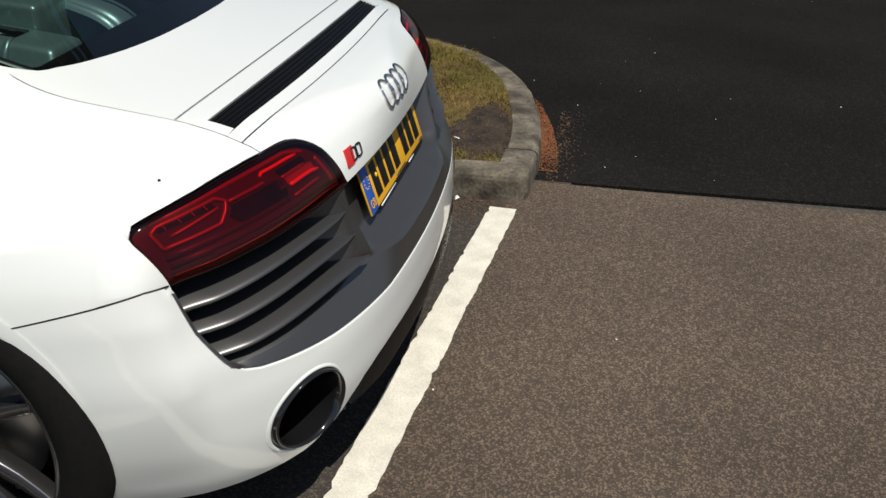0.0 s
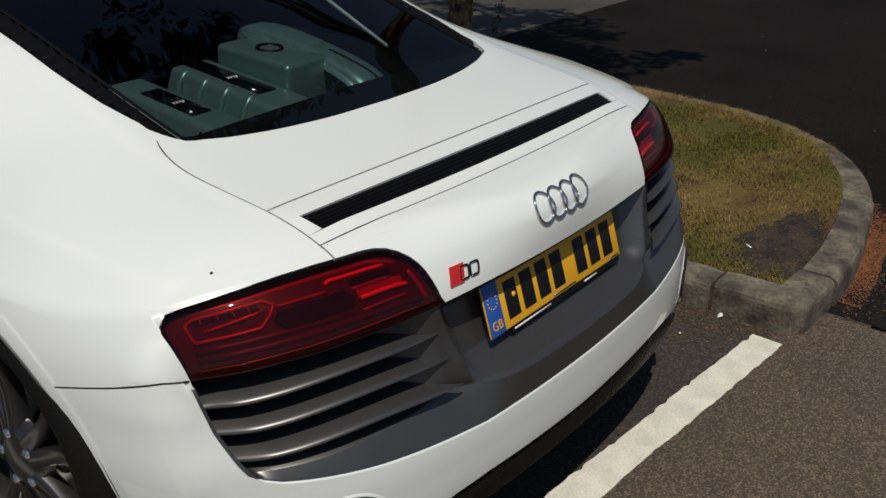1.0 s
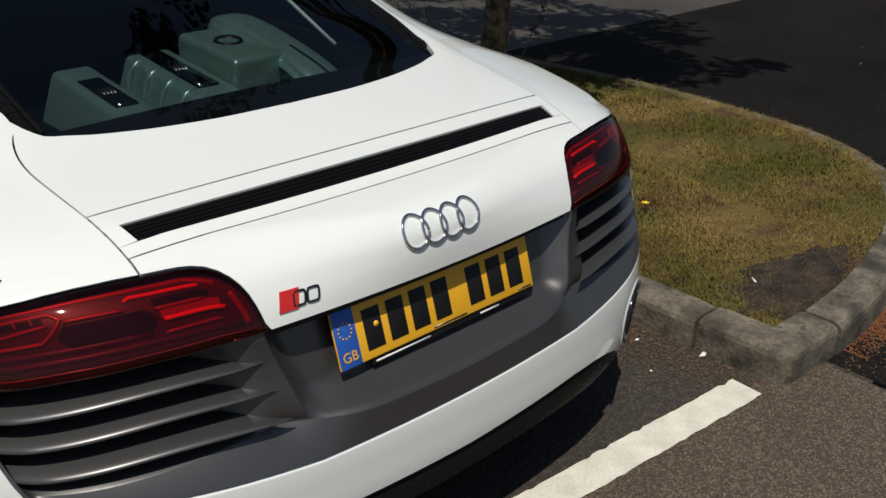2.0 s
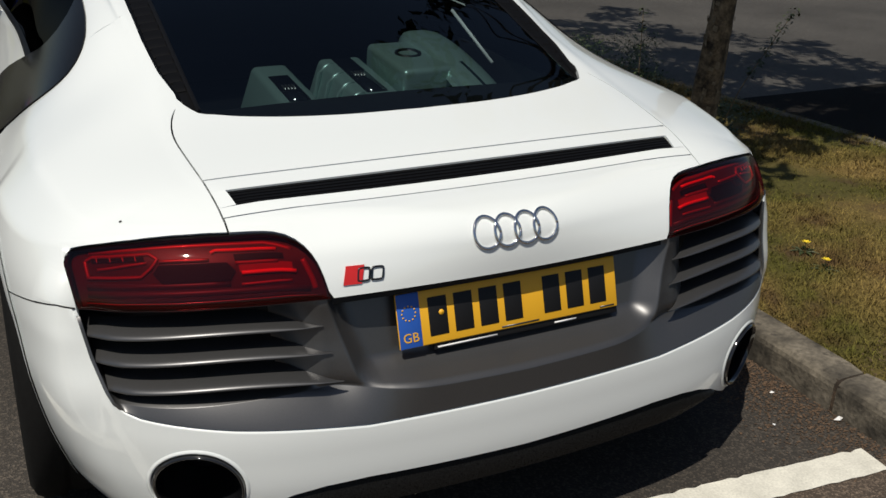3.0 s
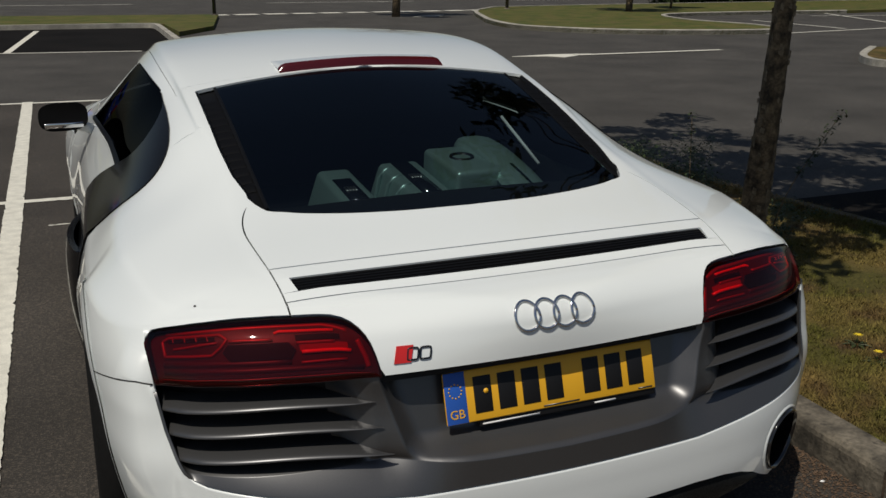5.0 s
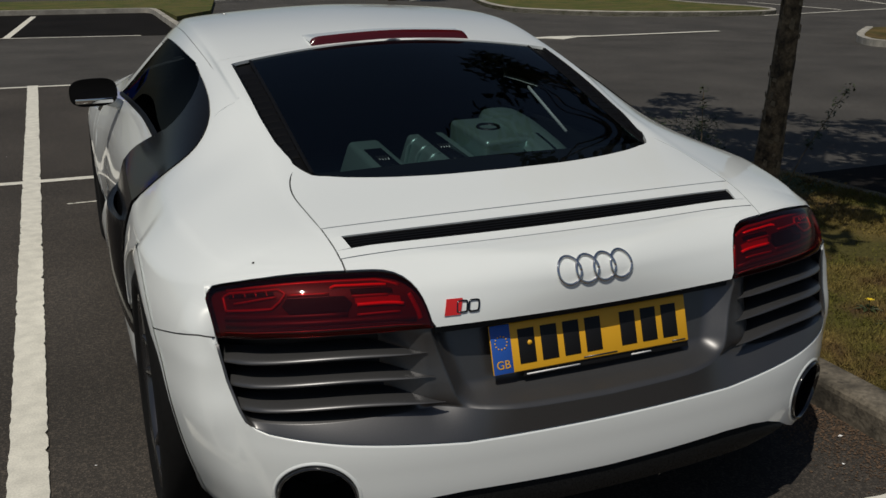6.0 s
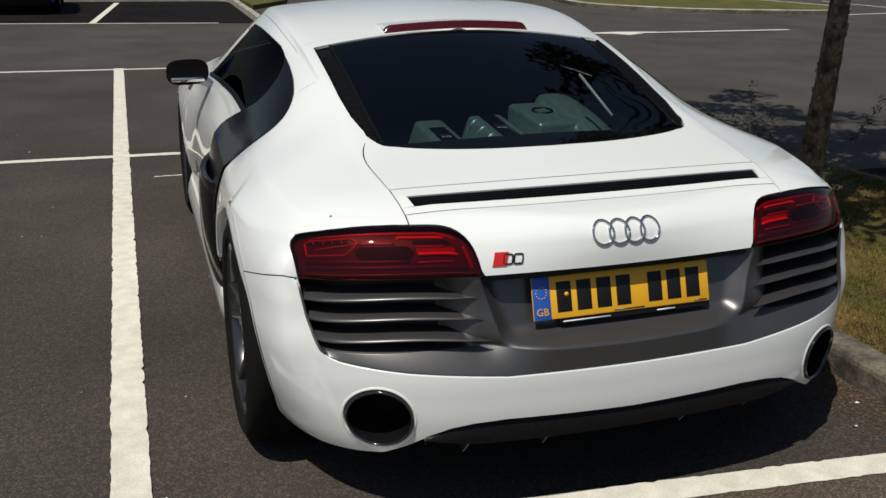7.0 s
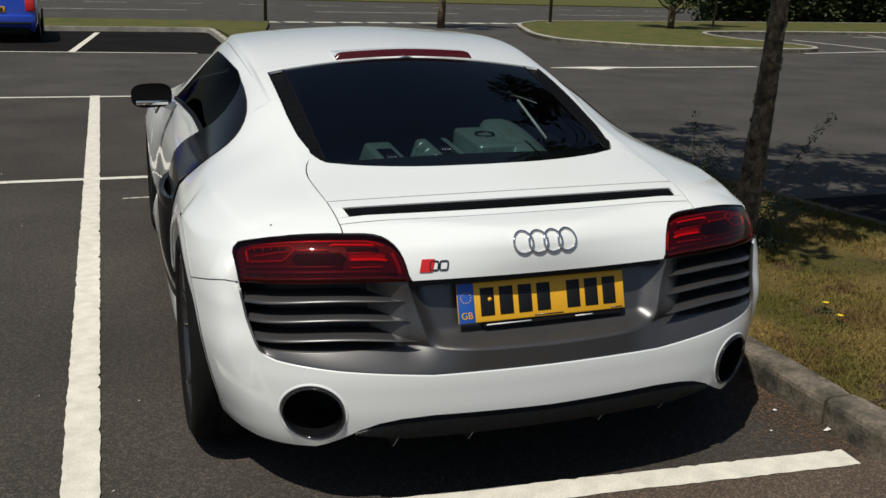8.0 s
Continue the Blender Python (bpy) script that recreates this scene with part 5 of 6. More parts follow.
def island():
    line = kerb_line()
    lengths = [0.0]
    for a, b in zip(line, line[1:]):
        lengths.append(lengths[-1] + (b - a).length)
    total = lengths[-1]
    start = 9.6 - 0.155
    cuts = sorted(set([start - 0.915 * k for k in range(11)] + [start + 0.59] + [start + 0.59 + 0.88 * k for k in range(1, 30)]))
    cuts = [0.0] + [c for c in cuts if 0 < c < total - 0.2] + [total]
    kerb = thing("kerb", "weathered grey concrete kerb round a grass island", "kerb", kind="structure")
    rng = random.Random(4)

    def at(d):
        i = min(max(int(np.searchsorted(lengths, d)) - 1, 0), len(line) - 2)
        f = (d - lengths[i]) / max(1e-6, lengths[i + 1] - lengths[i])
        p = line[i].lerp(line[i + 1], f)
        a = line[max(i - 1, 0)]
        b = line[min(i + 2, len(line) - 1)]
        t = (b - a).normalized()
        return p, Vector((-t.y, t.x, 0))

    prof = [(0.0, -0.02), (0.0, 0.080), (0.004, 0.094), (0.014, 0.103), (0.03, 0.107), (0.122, 0.108), (0.127, 0.10), (0.127, 0.02)]
    for c0, c1 in zip(cuts, cuts[1:]):
        gap = 0.006
        n = max(3, int((c1 - c0) / 0.05))
        dz, ds = rng.uniform(-0.004, 0.004), rng.uniform(-0.004, 0.004)
        rows = []
        for k in range(n + 1):
            p, nrm = at(lerp(c0 + gap, c1 - gap, k / n))
            shrink = 0.004 if k in (0, n) else 0.0
            rows.append([(p.x + nrm.x * (s + ds + (shrink if s < 0.06 else -shrink)) , p.y + nrm.y * (s + ds), z + dz * (z > 0) - (shrink if z > 0.05 else 0)) for s, z in prof])
        v, f = quads(np.array(rows))
        m = len(prof)
        f = f + [tuple(range(m)), tuple(range(n * m + m - 1, n * m - 1, -1))]
        part("kerb_stone", (v, f), KERB, kerb, "", False)
    part("kerb_mortar", quads(np.array([[tuple(at(d)[0] + at(d)[1] * s) [:2] + (z,) for s, z in ((0.008, -0.02), (0.008, 0.088), (0.02, 0.099), (0.12, 0.099))] for d in lin(0, total, 160)])), EARTH, kerb)
    # turf surface, gently humped
    inner = [at(d)[0] + at(d)[1] * 0.12 for d in lin(0, total, 120)]
    ring_pts = [(p.x, p.y) for p in inner]
    rows = []
    for y in list(lin(-0.062, 0.4, 14)) + list(lin(0.5, 9.6, 60)):
        cross = sorted(lerp(a[0], b[0], (y - a[1]) / (b[1] - a[1])) for a, b in zip(ring_pts, ring_pts[1:]) if (a[1] - y) * (b[1] - y) <= 0 and a[1] != b[1])
        if len(cross) < 2:
            continue
        rows.append([(x, y, turf_height(x, y) - 0.006 + 0.008 * noise.noise((x * 3, y * 3, 0))) for x in lin(cross[0], cross[-1], 36)])
    v, f = quads(np.array(rows))
    lawn = part("lawn", (v, [q[::-1] for q in f]), TURF, None)
    tagged(lawn, "dry patchy lawn on the kerbed island", "grass", kind="structure")
    return inner


INNER = island()


def inside(x, y, poly):
    hit = False
    n = len(poly)
    for i in range(n):
        a, b = poly[i], poly[(i + 1) % n]
        if (a[1] > y) != (b[1] > y) and x < (b[0] - a[0]) * (y - a[1]) / (b[1] - a[1]) + a[0]:
            hit = not hit
    return hit


def blades():
    """Short tufts over the island, thin where the earth shows, hanging over the far kerb."""
    rng = random.Random(7)
    poly = [(p.x, p.y) for p in INNER]
    verts, faces = [], []

    def blade(x, y, z, h, lean, a, w):
        ca, sa = math.cos(a), math.sin(a)
        b = len(verts)
        verts.append((x - sa * w, y + ca * w, z))
        verts.append((x + sa * w, y - ca * w, z))
        verts.append((x + ca * lean, y + sa * lean, z + h))
        faces.append((b, b + 1, b + 2))

    for _ in range(62000):
        x, y = rng.uniform(1.28, 3.6), -0.1 + 4.6 * rng.random() ** 1.25
        if not inside(x, y, poly):
            continue
        bare = noise.noise((x * 2.3, y * 2.3, 3.1))
        corner = math.hypot((x - 1.66) / 1.9, (y - 0.05) / 1.2) + 0.07 * noise.noise((x * 11, y * 11, 1.7))
        if rng.random() < min(0.9, max(0.0, (bare - 0.02) * 2.6)) or rng.random() < min(0.90, max(0.0, (0.30 - corner) / 0.22)):
            continue
        z = turf_height(x, y) - 0.006
        for k in range(rng.choice((2, 3, 4))):
            h = rng.uniform(0.007, 0.022) * (1.35 if bare < -0.1 else 1.0)
            blade(x + rng.uniform(-0.012, 0.012), y + rng.uniform(-0.012, 0.012), z, h, rng.uniform(0.3, 1.8) * h, rng.uniform(0, 6.28), rng.uniform(0.0009, 0.0022))
    edge = [p for p in INNER if p.x > 2.7 and p.y < 5.0]
    for _ in range(6000):
        k = rng.randrange(len(edge) - 1)
        p = edge[k].lerp(edge[k + 1], rng.random())
        d = (edge[k + 1] - edge[k]).normalized()
        out = Vector((d.y, -d.x, 0))
        q = p + out * rng.uniform(-0.04, 0.075)
        h = rng.uniform(0.008, 0.024)
        blade(q.x, q.y, 0.104, h, h * rng.uniform(0.8, 2.0), math.atan2(out.y, out.x) + rng.gauss(0, 0.7), rng.uniform(0.001, 0.0025))
    ob = part("grass", (verts, faces), BLADES, None, "", False)
    tagged(ob, "short dry grass tufts with bare patches", "grass", kind="stuff")


def bare_corner():
    """Dark earth where the turf has died back by the kerb."""
    poly = [(p.x, p.y) for p in INNER]
    cx, cy = 1.66, 0.08
    rows = []
    for w in lin(0, 2 * math.pi, 49):
        c, s = math.cos(w), math.sin(w)
        r = 0.22 + 0.10 * noise.noise((c * 2, s * 2, 0.3)) + 0.06 * noise.noise((c * 6, s * 6, 0.7))
        while r > 0.02 and not inside(cx + 1.5 * r * c, cy + 0.8 * r * s, poly):
            r -= 0.006
        rows.append([(cx + 1.5 * k * r * c, cy + 0.8 * k * r * s, turf_height(cx + 1.5 * k * r * c, 0) + lerp(0.004, -0.005, max(0, k - 0.7) / 0.3) + 0.004 * noise.noise((cx + 9 * k * c, 9 * k * s, 2))) for k in lin(0.02, 1, 14)])
    rows[-1] = rows[0]
    ob = part("bare_earth", quads(np.array(rows)), EARTH, None)
    tagged(ob, "dark bare earth in the corner of the island", "soil", kind="structure")


bare_corner()
blades()


def litter():
    """Grit and dry leaf bits along the foot of the kerb and over the bare corner."""
    rng = random.Random(11)
    verts, faces = [], []

    def chip(x, y, z, r):
        b = len(verts)
        a = rng.uniform(0, 6.28)
        for k in range(4):
            w = a + k * 1.57 + rng.uniform(-0.4, 0.4)
            verts.append((x + r * math.cos(w), y + r * math.sin(w) * rng.uniform(0.4, 1), z + rng.uniform(0, r * 0.5)))
        verts.append((x, y, z + r * rng.uniform(0.4, 0.9)))
        for k in range(4):
            faces.append((b + k, b + (k + 1) % 4, b + 4))

    for _ in range(4600):
        d = abs(rng.gauss(0, 0.12))
        chip(1.155 - d, rng.gauss(0.35, 0.30) if rng.random() < 0.6 else rng.uniform(-0.05, 2.2), 0.002, rng.uniform(0.0015, 0.0058))
    for _ in range(500):
        d = abs(rng.gauss(0, 0.05))
        chip(rng.uniform(1.2, 2.3), -0.19 - d, 0.003, rng.uniform(0.002, 0.006))
    for _ in range(1800):
        w = rng.uniform(0, 6.28)
        r = 0.26 * math.sqrt(rng.random())
        x, y = 1.68 + 1.6 * r * math.cos(w), 0.10 + 0.9 * r * math.sin(w)
        if inside(x, y, [(p.x, p.y) for p in INNER]):
            chip(x, y, turf_height(x, y) + 0.002, rng.uniform(0.0015, 0.005))
    ob = part("grit", (verts, faces), GRIT, None, "", False)
    tagged(ob, "brown grit and dry leaf bits along the kerb", "debris", kind="stuff")
    verts.clear()
    faces.clear()
    for _ in range(5200):
        x = min(2.55, max(1.5, rng.gauss(2.0, 0.24)))
        y = float(np.interp(x, (1.45, 1.72, 2.05, 2.42, 2.78), (-0.158, -0.143, -0.088, 0.004, 0.19)))
        chip(x, y - 0.005 - 0.075 * rng.random() ** 1.3, 0.003, rng.uniform(0.002, 0.005))
    ob = part("fallen_seed", (verts, faces), RUST, None, "", False)
    tagged(ob, "orange-brown fallen seed husks against the kerb", "debris", kind="stuff")
    verts.clear()
    faces.clear()
    for _ in range(70):
        chip(rng.uniform(1.5, 7.0), rng.uniform(-4.0, 2.5), 0.003, rng.uniform(0.002, 0.005))
    for _ in range(90):
        chip(rng.uniform(-5.5, 0.9), rng.uniform(-2.5, 6.0), 0.003, rng.uniform(0.002, 0.006))
    for x, y, r in ((1.173, 0.109, 0.016), (1.10, 0.30, 0.010), (0.98, 0.16, 0.006)):
        chip(x - 0.03, y, 0.003, r)
    ob = part("pale_chips", (verts, faces), WHITE, None, "", False)
    tagged(ob, "small pale stone chips on the tarmac", "debris", kind="stuff")


GRIT = material("grit", (0.105, 0.066, 0.040), 0.95, var=0.5, scale=60.0)
RUST = material("seed_husks", (0.17, 0.062, 0.022), 0.95, var=0.4, scale=60.0)
YELLOW = material("yellow_petals", (0.75, 0.55, 0.02), 0.6)
litter()


def cigarette_end(x, y, rz):
    t = thing("cigarette_end", "discarded white cigarette end on bare earth", "litter", x, y, 0.103, rz)
    part("paper", tube([(-0.02, 0, 0), (0.012, 0, 0)], 0.004, 8), WHITE, t)
    part("filter", tube([(0.012, 0, 0), (0.026, 0, 0)], 0.0041, 8), RUST, t)


cigarette_end(1.535, 0.185, 50)


def flower(x, y):
    z = turf_height(x, y) - 0.01
    t = thing("dandelion", "small yellow dandelion flower in the grass", "flower", x, y, z, group="dandelions on the island")
    part("stalk", tube([(0, 0, 0), (0.003, 0.002, 0.02), (0.004, 0.002, 0.04)], 0.0015, 6), LEAF, t)
    v, f = [], []
    for k in range(22):
        a = k * 2.4
        r = 0.009 + 0.008 * (k % 3) / 2
        b = len(v)
        c, s = math.cos(a), math.sin(a)
        v += [(0.004, 0.002, 0.04), (0.004 + r * c - 0.003 * s, 0.002 + r * s + 0.003 * c, 0.046), (0.004 + r * c + 0.003 * s, 0.002 + r * s - 0.003 * c, 0.046)]
        f.append((b, b + 1, b + 2))
    part("petals", (v, f), YELLOW, t, "", False)
    v, f = [], []
    for k in range(7):
        a = k * 0.9
        c, s = math.cos(a), math.sin(a)
        b = len(v)
        v += [(0, 0, 0.004), (0.03 * c - 0.008 * s, 0.03 * s + 0.008 * c, 0.012), (0.06 * c, 0.06 * s, 0.006), (0.03 * c + 0.008 * s, 0.03 * s - 0.008 * c, 0.012)]
        f.append((b, b + 1, b + 2, b + 3))
    part("leaf_rosette", (v, f), LEAF, t, "", False)


for x, y in ((1.745, 0.775), (1.80, 0.93)):
    flower(x, y)


# ---- trees and plants ----
def leaf_cloud(rng, centres, per, size, squash=0.6):
    """Many small folded leaves about given centres."""
    v, f = [], []
    for c, r in centres:
        for _ in range(per):
            d = Vector((rng.gauss(0, 1), rng.gauss(0, 1), rng.gauss(0, squash))).normalized() * r * rng.random() ** 0.5
            p = Vector(c) + d
            a, b = rng.uniform(0, 6.28), rng.uniform(-0.7, 0.7)
            u = Vector((math.cos(a) * math.cos(b), math.sin(a) * math.cos(b), math.sin(b)))
            w = u.cross(Vector((rng.uniform(-0.4, 0.4), rng.uniform(-0.4, 0.4), 1))).normalized()
            s = size * rng.uniform(0.6, 1.3)
            k = len(v)
            v += [tuple(p - u * s), tuple(p + w * s * 0.45 + Vector((0, 0, s * 0.1))), tuple(p + u * s), tuple(p - w * s * 0.45 + Vector((0, 0, s * 0.1)))]
            f.append((k, k + 1, k + 2, k + 3))
    return v, f


def limb(rng, a, b, r0, r1, bend=0.08, n=6):
    a, b = Vector(a), Vector(b)
    pts, rad = [], []
    for i in range(n):
        t = i / (n - 1)
        j = Vector((rng.uniform(-bend, bend), rng.uniform(-bend, bend), rng.uniform(-bend, bend))) * math.sin(math.pi * t)
        pts.append(tuple(a.lerp(b, t) + j))
        rad.append(lerp(r0, r1, t))
    return tube(pts, rad, 8)


def roadside_tree():
    rng = random.Random(21)
    t = thing("tree", "slim young tree with rough brown bark on the island", "tree", 2.115, 1.985, 0.10)
    rows = []
    for s in lin(0, 1, 90):
        z = -0.06 + 3.2 * s
        cx, cy = -0.006 * z + 0.012 * math.sin(3.1 * z), -0.080 * z + 0.010 * math.sin(2.3 * z + 1)
        r = lerp(0.067, 0.042, min(1, max(0, z) / 1.4)) + 0.02 * math.exp(-max(0, z) * 9)
        row = []
        for w in lin(0, 2 * math.pi, 41):
            c, d = math.cos(w), math.sin(w)
            rr = r * (1 + 0.10 * noise.noise((c * 2.2, d * 2.2, z * 3.0)) + 0.09 * noise.noise((c * 5, d * 5, z * 14)) + 0.05 * noise.noise((c * 14, d * 14, z * 30)))
            row.append((cx + rr * c, cy + rr * d, z))
        row[-1] = row[0]
        rows.append(row)
    trunk = part("trunk", quads(np.array(rows)), BARK, t, "rough brown trunk with flaking bark")
    # loose flakes of bark
    v, f = [], []
    for _ in range(90):
        z, w = rng.uniform(0.05, 1.5), rng.uniform(0, 6.28)
        r = lerp(0.067, 0.042, min(1, z / 1.4)) * 1.05
        cx, cy = -0.006 * z + 0.012 * math.sin(3.1 * z), -0.080 * z + 0.010 * math.sin(2.3 * z + 1)
        hw, hh = rng.uniform(0.08, 0.25), rng.uniform(0.008, 0.03)
        k = len(v)
        for dw, dz, dr in ((-hw, -hh * 0.6, 0), (hw * 0.8, -hh, 0.004), (hw, hh * 0.7, 0.006), (-hw * 0.5, hh, 0.001)):
            v.append((cx + (r + dr) * math.cos(w + dw), cy + (r + dr) * math.sin(w + dw), z + dz))
        f.append((k, k + 1, k + 2, k + 3))
    tagged(part("loose_bark", (v, f), BARK_PALE, t, "", False), "paler flakes of loose bark", kind="stuff")
    centres, limbs = [], []
    for k in range(26):
        a = k * 2.4
        h = 2.35 + 0.75 * k / 26
        b = Vector((0.40 + 1.3 * math.cos(a) * rng.uniform(0.5, 1), 0.20 + 1.5 * math.sin(a) * rng.uniform(0.5, 1), rng.uniform(3.5, 5.9)))
        limbs.append(limb(rng, (0.0, -0.24, h), b, 0.022, 0.006))
        for _ in range(5):
            q = Vector((0.0, -0.2, h)).lerp(b, rng.uniform(0.45, 1.12)) + Vector((rng.gauss(0, 0.22), rng.gauss(0, 0.22), rng.gauss(0, 0.2)))
            centres.append((q, rng.uniform(0.16, 0.36)))
    # low drooping sprays on the sunny side and a long one forward
    for x, y, z in ((-0.85, -0.85, 2.85), (-1.0, -1.05, 3.3), (-0.70, -0.75, 2.6), (-0.95, -0.95, 3.0), (0.0, -0.6, 2.7), (0.25, -0.45, 2.8), (-0.1, -0.8, 2.9), (0.3, 2.1, 3.6), (0.6, 2.6, 3.9), (1.0, 3.0, 4.0), (0.2, 2.5, 3.4), (1.1, 2.5, 3.6), (0.4, 3.0, 3.8), (1.3, 3.2, 4.3), (0.8, 1.6, 3.2)):
        limbs.append(limb(rng, (0.0, -0.2, 2.2), (x, y, z), 0.015, 0.004))
        for _ in range(2):
            centres.append((Vector((x + rng.gauss(0, 0.12), y + rng.gauss(0, 0.12), z + rng.gauss(0, 0.1))), rng.uniform(0.18, 0.30)))
    part("branches", merge(limbs), BARK, t)
    part("crown", leaf_cloud(rng, centres, 62, 0.062), LEAF, t, "loose green crown of small leaves", False)


BARK_PALE = material("pale_bark", (0.20, 0.155, 0.095), 0.95, var=0.4, scale=40.0, grain=0.3, gscale=120.0)
roadside_tree()


def ground_ivy():
    """Shoots and low leaves round the foot of the trunk and along the back of the island."""
    rng = random.Random(33)
    centres = []
    for _ in range(45):
        a, r = rng.uniform(0, 6.28), 0.05 + abs(rng.gauss(0, 0.09))
        x, y = 2.13 + r * math.cos(a), 1.99 + r * math.sin(a)
        centres.append((Vector((x, y, 0.13 + rng.random() ** 2 * 0.28 * math.exp(-2 * r))), 0.07))
    for _ in range(220):
        y = rng.uniform(2.0, 4.6)
        x = rng.uniform(1.4, 2.0 + (y - 2) * 0.7)
        centres.append((Vector((x, y, 0.13 + 0.10 * rng.random() ** 2)), 0.10))
    ob = part("undergrowth", leaf_cloud(rng, centres, 60, 0.0125, 0.8), LEAF, None, "", False)
    tagged(ob, "dark green shoots and ivy at the foot of a tree", "plant", kind="stuff")
    centres = []
    for _ in range(110):
        y = rng.uniform(2.4, 7.5)
        x = 3.12 - abs(rng.gauss(0, 0.16)) - (0.1 if y < 2 else 0)
        centres.append((Vector((x, y, 0.12)), 0.07))
    ob = part("long_grass", leaf_cloud(rng, centres, 40, 0.013, 1.0), LEAF, None, "", False)
    tagged(ob, "longer green weeds along the far kerb", "plant", kind="stuff")


ground_ivy()


def sapling(x, y, path, bare=0.25):
    rng = random.Random(int(x * 100))
    t = thing("sapling", "thin wild shoot with small leaves", "plant", x, y, 0.10, group="wild shoots on the island")
    pts = smooth_path([(0, 0, -0.01)] + path, 5)
    n = len(pts)
    part("stem", tube(pts, [lerp(0.0035, 0.0015, i / (n - 1)) for i in range(n)], 6), BARK, t)
    spots = [(Vector(pts[int(k * (n - 1))]), 0.016 + 0.018 * k) for k in lin(bare, 1, 14)]
    part("leaves", leaf_cloud(rng, spots, 12, 0.013, 1.0), LEAF, t, "", False)


sapling(2.14, 1.92, [(0.03, -0.10, 0.36), (0.25, -0.02, 0.55), (0.51, 0.10, 0.71)], 0.5)
sapling(1.90, 2.21, [(0.01, 0.0, 0.3), (0.0, 0.01, 0.71)], 0.2)
sapling(1.87, 2.0, [(0.02, 0.0, 0.25), (-0.02, 0.01, 0.46)], 0.3)


# ---- across the car park ----
def kerb_strip(name, path, z=0.10, w=0.13, label="pale concrete kerb"):
    out = []
    for i, p in enumerate(path):
        a, b = Vector((*path[max(i - 1, 0)], 0)), Vector((*path[min(i + 1, len(path) - 1)], 0))
        d = (b - a).normalized()
        n = Vector((-d.y, d.x, 0))
        out.append([(p[0] + n.x * s, p[1] + n.y * s, h) for s, h in ((0, -0.02), (0, z - 0.015), (0.015, z), (w, z), (w, -0.02))])
    ob = part(name, quads(np.array(out)), KERB_PALE, None, "", False)
    return tagged(ob, label, "kerb", kind="structure")


tip = polish([(26.45, 26.76), (21.80, 26.51), (17.85, 25.58), (16.44, 22.70), (16.63, 19.81), (16.09, 18.19), (14.80, 17.74), (12.02, 18.44), (10.52, 19.93), (10.09, 21.63), (10.96, 25.22), (13.48, 30.80), (18.71, 33.35), (46.81, 38.85)], 6)
kerb_strip("kerb_far", tip[::-1], 0.11, 0.14, "pale kerb round the far grass island")
slab("lawn_far", [(x, y) for x, y in tip] + [(46.4, 32.1)], 0.09, FAR_TURF, "mown green grass island across the car park", "grass", thick=0.1)
kerb_strip("kerb_bay", polish([(1.24, 14.59), (1.35, 17.78), (1.41, 20.24), (1.47, 22.72), (1.42, 23.49), (1.14, 23.72), (0.22, 23.70), (-1.63, 23.60), (-15.66, 22.87)], 4), 0.11, 0.14, "pale kerb behind the far bays")
slab("lawn_verge", [(-15.66, 23.05), (-1.63, 23.76), (1.14, 23.87), (1.59, 23.46), (1.59, 20.44), (2.64, 22.46), (3.67, 28.27), (-15.77, 28.51)], 0.09, FAR_TURF, "strip of grass beside the main road", "grass", thick=0.1)
slab("lawn_roadside", [(-96, 52.3), (48.5, 61.9), (90, 64.5), (90, 120), (-96, 120)], 0.06, FAR_TURF, "green verge across the main road", "grass", thick=0.1)
small = polish([(13.84, 12.80), (12.43, 11.61), (11.81, 10.86), (11.71, 10.38), (12.23, 9.95), (16.47, 9.14)], 5)
kerb_strip("kerb_small", small[::-1], 0.10, 0.13, "concrete kerb of a small planted island")
slab("lawn_small", small + [(16.56, 12.88)], 0.085, TURF, "grass in a small kerbed island", "grass", thick=0.1)


def post(x, y, r, h, label):
    t = thing("sign_post", label, "post", x, y, 0.05)
    part("pole", tube([(0, 0, -0.08), (0, 0, h)], r, 12), STEEL, t)
    part("foot", lathe([(-0.05, r * 1.9), (0.06, r * 1.8), (0.08, r)], (0, 0, 0), (0, 0, 1), 14), KERB, t)


post(3.48, 27.77, 0.055, 4.0, "grey metal post on the road verge")
post(14.16, 30.23, 0.06, 4.0, "grey metal post on the grass island")


def far_tree(x, y, r, h0, h1, spread, seed):
    rng = random.Random(seed)
    t = thing("tree", "small dark green tree on the far grass", "tree", x, y, 0.08, group="trees by the main road")
    part("trunk", limb(rng, (0, 0, -0.1), (0.1, 0, h1 - 0.3), r, r * 0.5, 0.05, 8), BARK, t)
    cs, limbs = [], []
    for k in range(26):
        a = k * 2.4
        q = Vector((spread * rng.uniform(0.2, 1) * math.cos(a), spread * rng.uniform(0.2, 1) * math.sin(a), rng.uniform(h0, h1)))
        cs.append((q, rng.uniform(0.25, 0.5)))
        limbs.append(limb(rng, (0.03, 0, max(0.4, q.z - 0.7)), q, r * 0.3, r * 0.1))
    part("branches", merge(limbs), BARK, t)
    part("crown", leaf_cloud(rng, cs, 120, 0.10), LEAF, t, "", False)


far_tree(9.10, 27.70, 0.13, 2.6, 5.0, 1.6, 5)
far_tree(17.72, 27.85, 0.13, 0.9, 3.6, 1.6, 6)
far_tree(20.64, 29.60, 0.05, 1.5, 3.2, 0.9, 8)


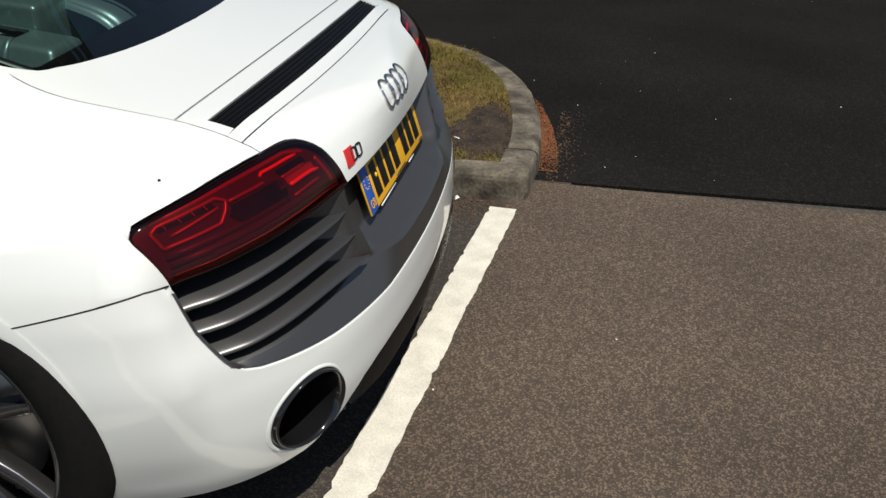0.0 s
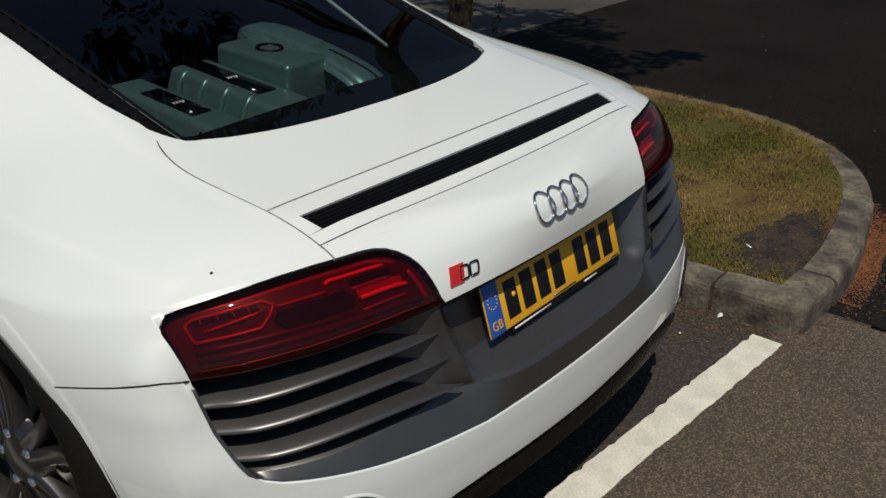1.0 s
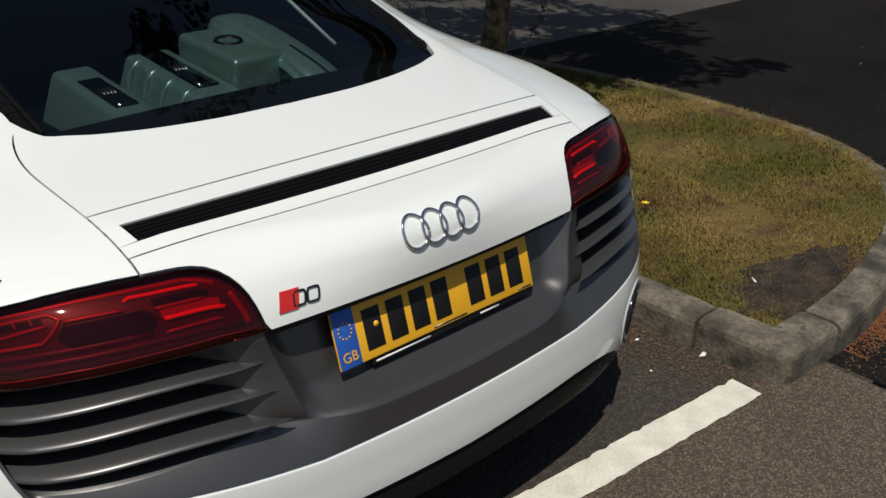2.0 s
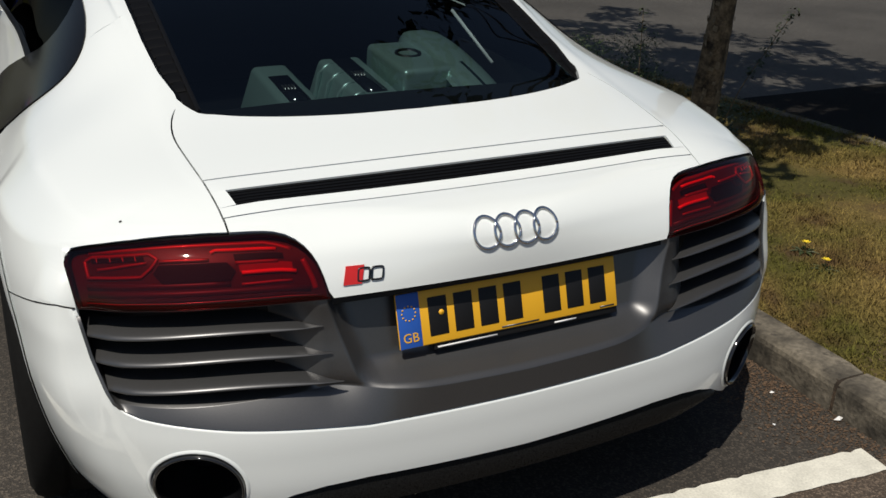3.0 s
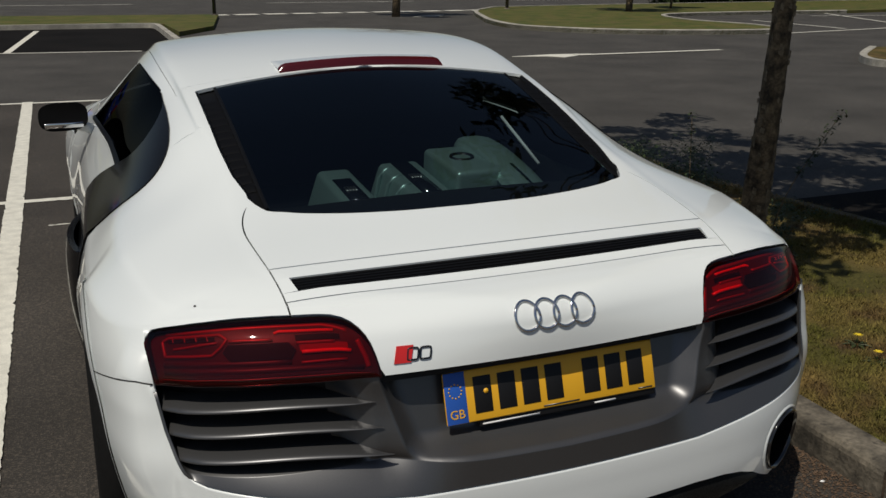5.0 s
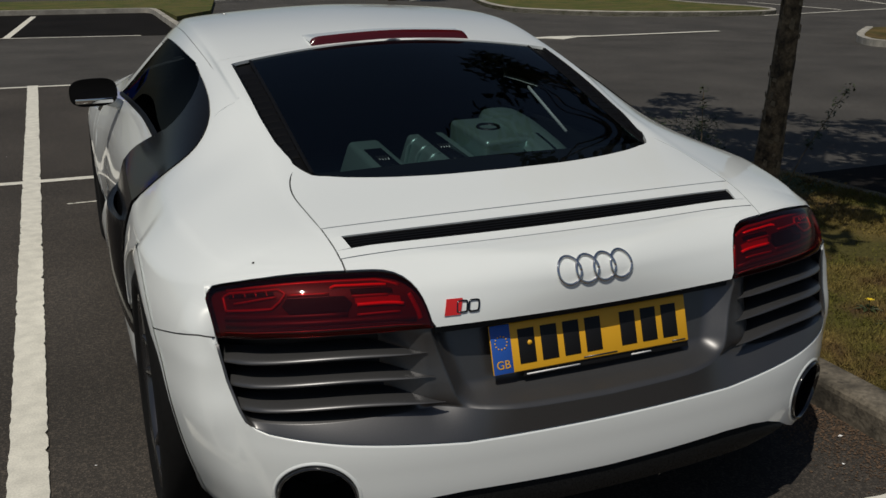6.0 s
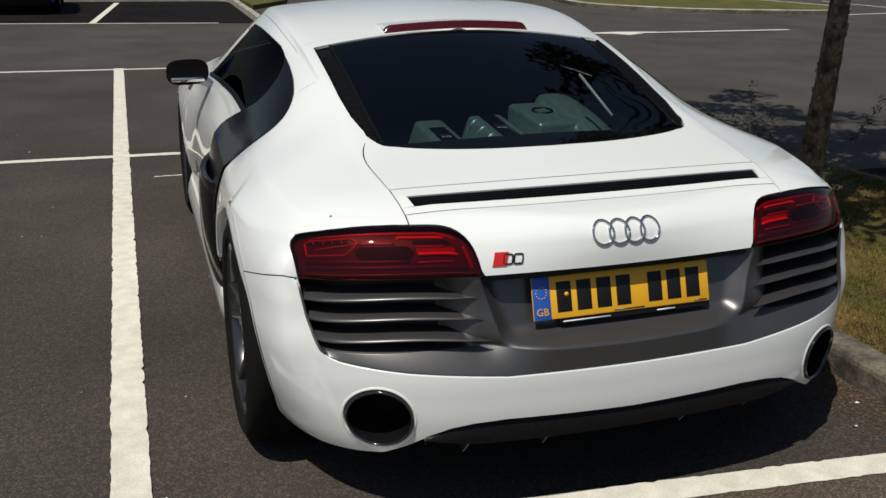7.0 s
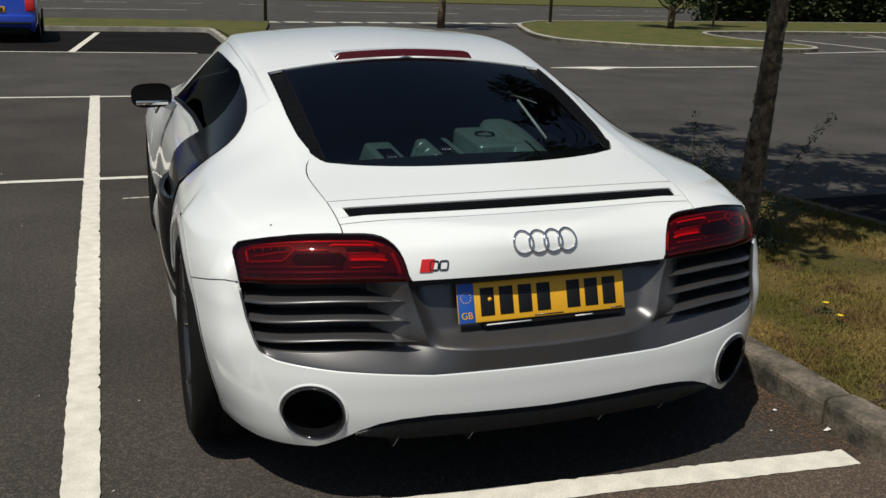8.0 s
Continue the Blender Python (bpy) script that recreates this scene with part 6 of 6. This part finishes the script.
def hedge():
    rng = random.Random(14)
    cs = []
    for _ in range(3000):
        cs.append((Vector((rng.uniform(25.3, 48.4), 0, rng.uniform(0.1, 3.4))), rng.uniform(0.5, 0.9)))
    cs = [(Vector((c.x, 37.0 + 0.179 * (c.x - 25.3) + rng.gauss(0, 0.5), c.z)), r) for c, r in cs]
    ob = part("hedge", leaf_cloud(rng, cs, 36, 0.16, 1.0), LEAF, None, "", False)
    tagged(ob, "dense dark green hedge beside the main road", "hedge", kind="stuff")
    core = part("hedge_core", box(25.3, 48.4, -0.4, 0.4, 0, 2.8, 0.2), LEAF, None)
    core.matrix_basis = Matrix.Translation((25.3, 37.1, 0)) @ Matrix.Rotation(math.atan(0.179), 4, "Z") @ Matrix.Translation((-25.3, 0, 0))
    tagged(core, "dark twiggy inside of a hedge", "hedge", kind="stuff")


hedge()


def parked_hatchback():
    t = thing("hatchback_car", "blue hatchback parked in a far bay", "car", -3.27, 19.02, 0.0, 1.5)
    secs = [(0.0, 0.74, 0.30, 0.62, 0.0), (0.05, 0.80, 0.24, 0.85, 0.05), (0.12, 0.83, 0.2, 0.92, 0.25), (0.35, 0.85, 0.2, 0.95, 0.46), (0.8, 0.85, 0.2, 0.95, 0.50), (2.0, 0.85, 0.2, 0.93, 0.50), (2.6, 0.85, 0.2, 0.92, 0.30), (3.1, 0.84, 0.2, 0.92, 0.02), (3.7, 0.80, 0.22, 0.78, 0.0), (3.95, 0.68, 0.30, 0.58, 0.0)]
    rows = []
    for y, hw, zl, zb, rise in secs:
        rows.append([(x * hw, y, zl + k * (zb - zl)) for x, k in ((-0.9, 0), (-0.99, 0.2), (-1.0, 0.6), (-0.96, 1.0))] + [(-0.76 * hw, y, zb + rise), (0, y, zb + rise * 1.06), (0.76 * hw, y, zb + rise)] + [(x * hw, y, zl + k * (zb - zl)) for x, k in ((0.96, 1.0), (1.0, 0.6), (0.99, 0.2), (0.9, 0))])
    v, f = quads(np.array(rows))
    f.append(tuple(range(10, -1, -1)))
    body = part("body", (v, f), BLUECAR, t)
    part("rear_bumper", box(-0.80, 0.80, -0.06, 0.12, 0.30, 0.56, 0.05), BLUECAR, t)
    part("bumper_trim", box(-0.74, 0.74, -0.075, -0.05, 0.36, 0.41, 0.008), BLACK, t)
    part("rear_window", box(-0.60, 0.60, 0.06, 0.10, 0.98, 1.28, 0.02), GLOSS, t)
    pl = part("number_plate", box(-0.26, 0.26, -0.015, 0.0, 0.60, 0.71, 0.003), PLATE, t)
    for k in range(7):
        x = -0.21 + 0.058 * k + (0.03 if k > 3 else 0)
        part("plate_mark", box(x, x + 0.045, -0.019, -0.014, 0.615, 0.695), BLACK, pl)
    for sx in (-1, 1):
        part("tail_lamp", box(sx * 0.72 - 0.09, sx * 0.72 + 0.09, -0.015, 0.12, 0.62, 0.92, 0.02), LAMP_RED, t)
        for y in (0.72, 3.15):
            w = part("wheel", lathe([(0, 0.19), (0, 0.27), (0.02, 0.295), (0.18, 0.295), (0.2, 0.27), (0.2, 0.19)], (sx * 0.86, y, 0.295), (-sx, 0, 0), 32), RUBBER, t)
            part("wheel_trim", lathe([(0.005, 0.20), (0.0, 0.17), (0.02, 0.05), (0.015, 0.001)], (sx * 0.86, y, 0.295), (-sx, 0, 0), 24), STEEL, w)
    part("underside", box(-0.7, 0.7, 0.15, 3.8, 0.15, 0.4, 0.02), BLACK, t)


parked_hatchback()
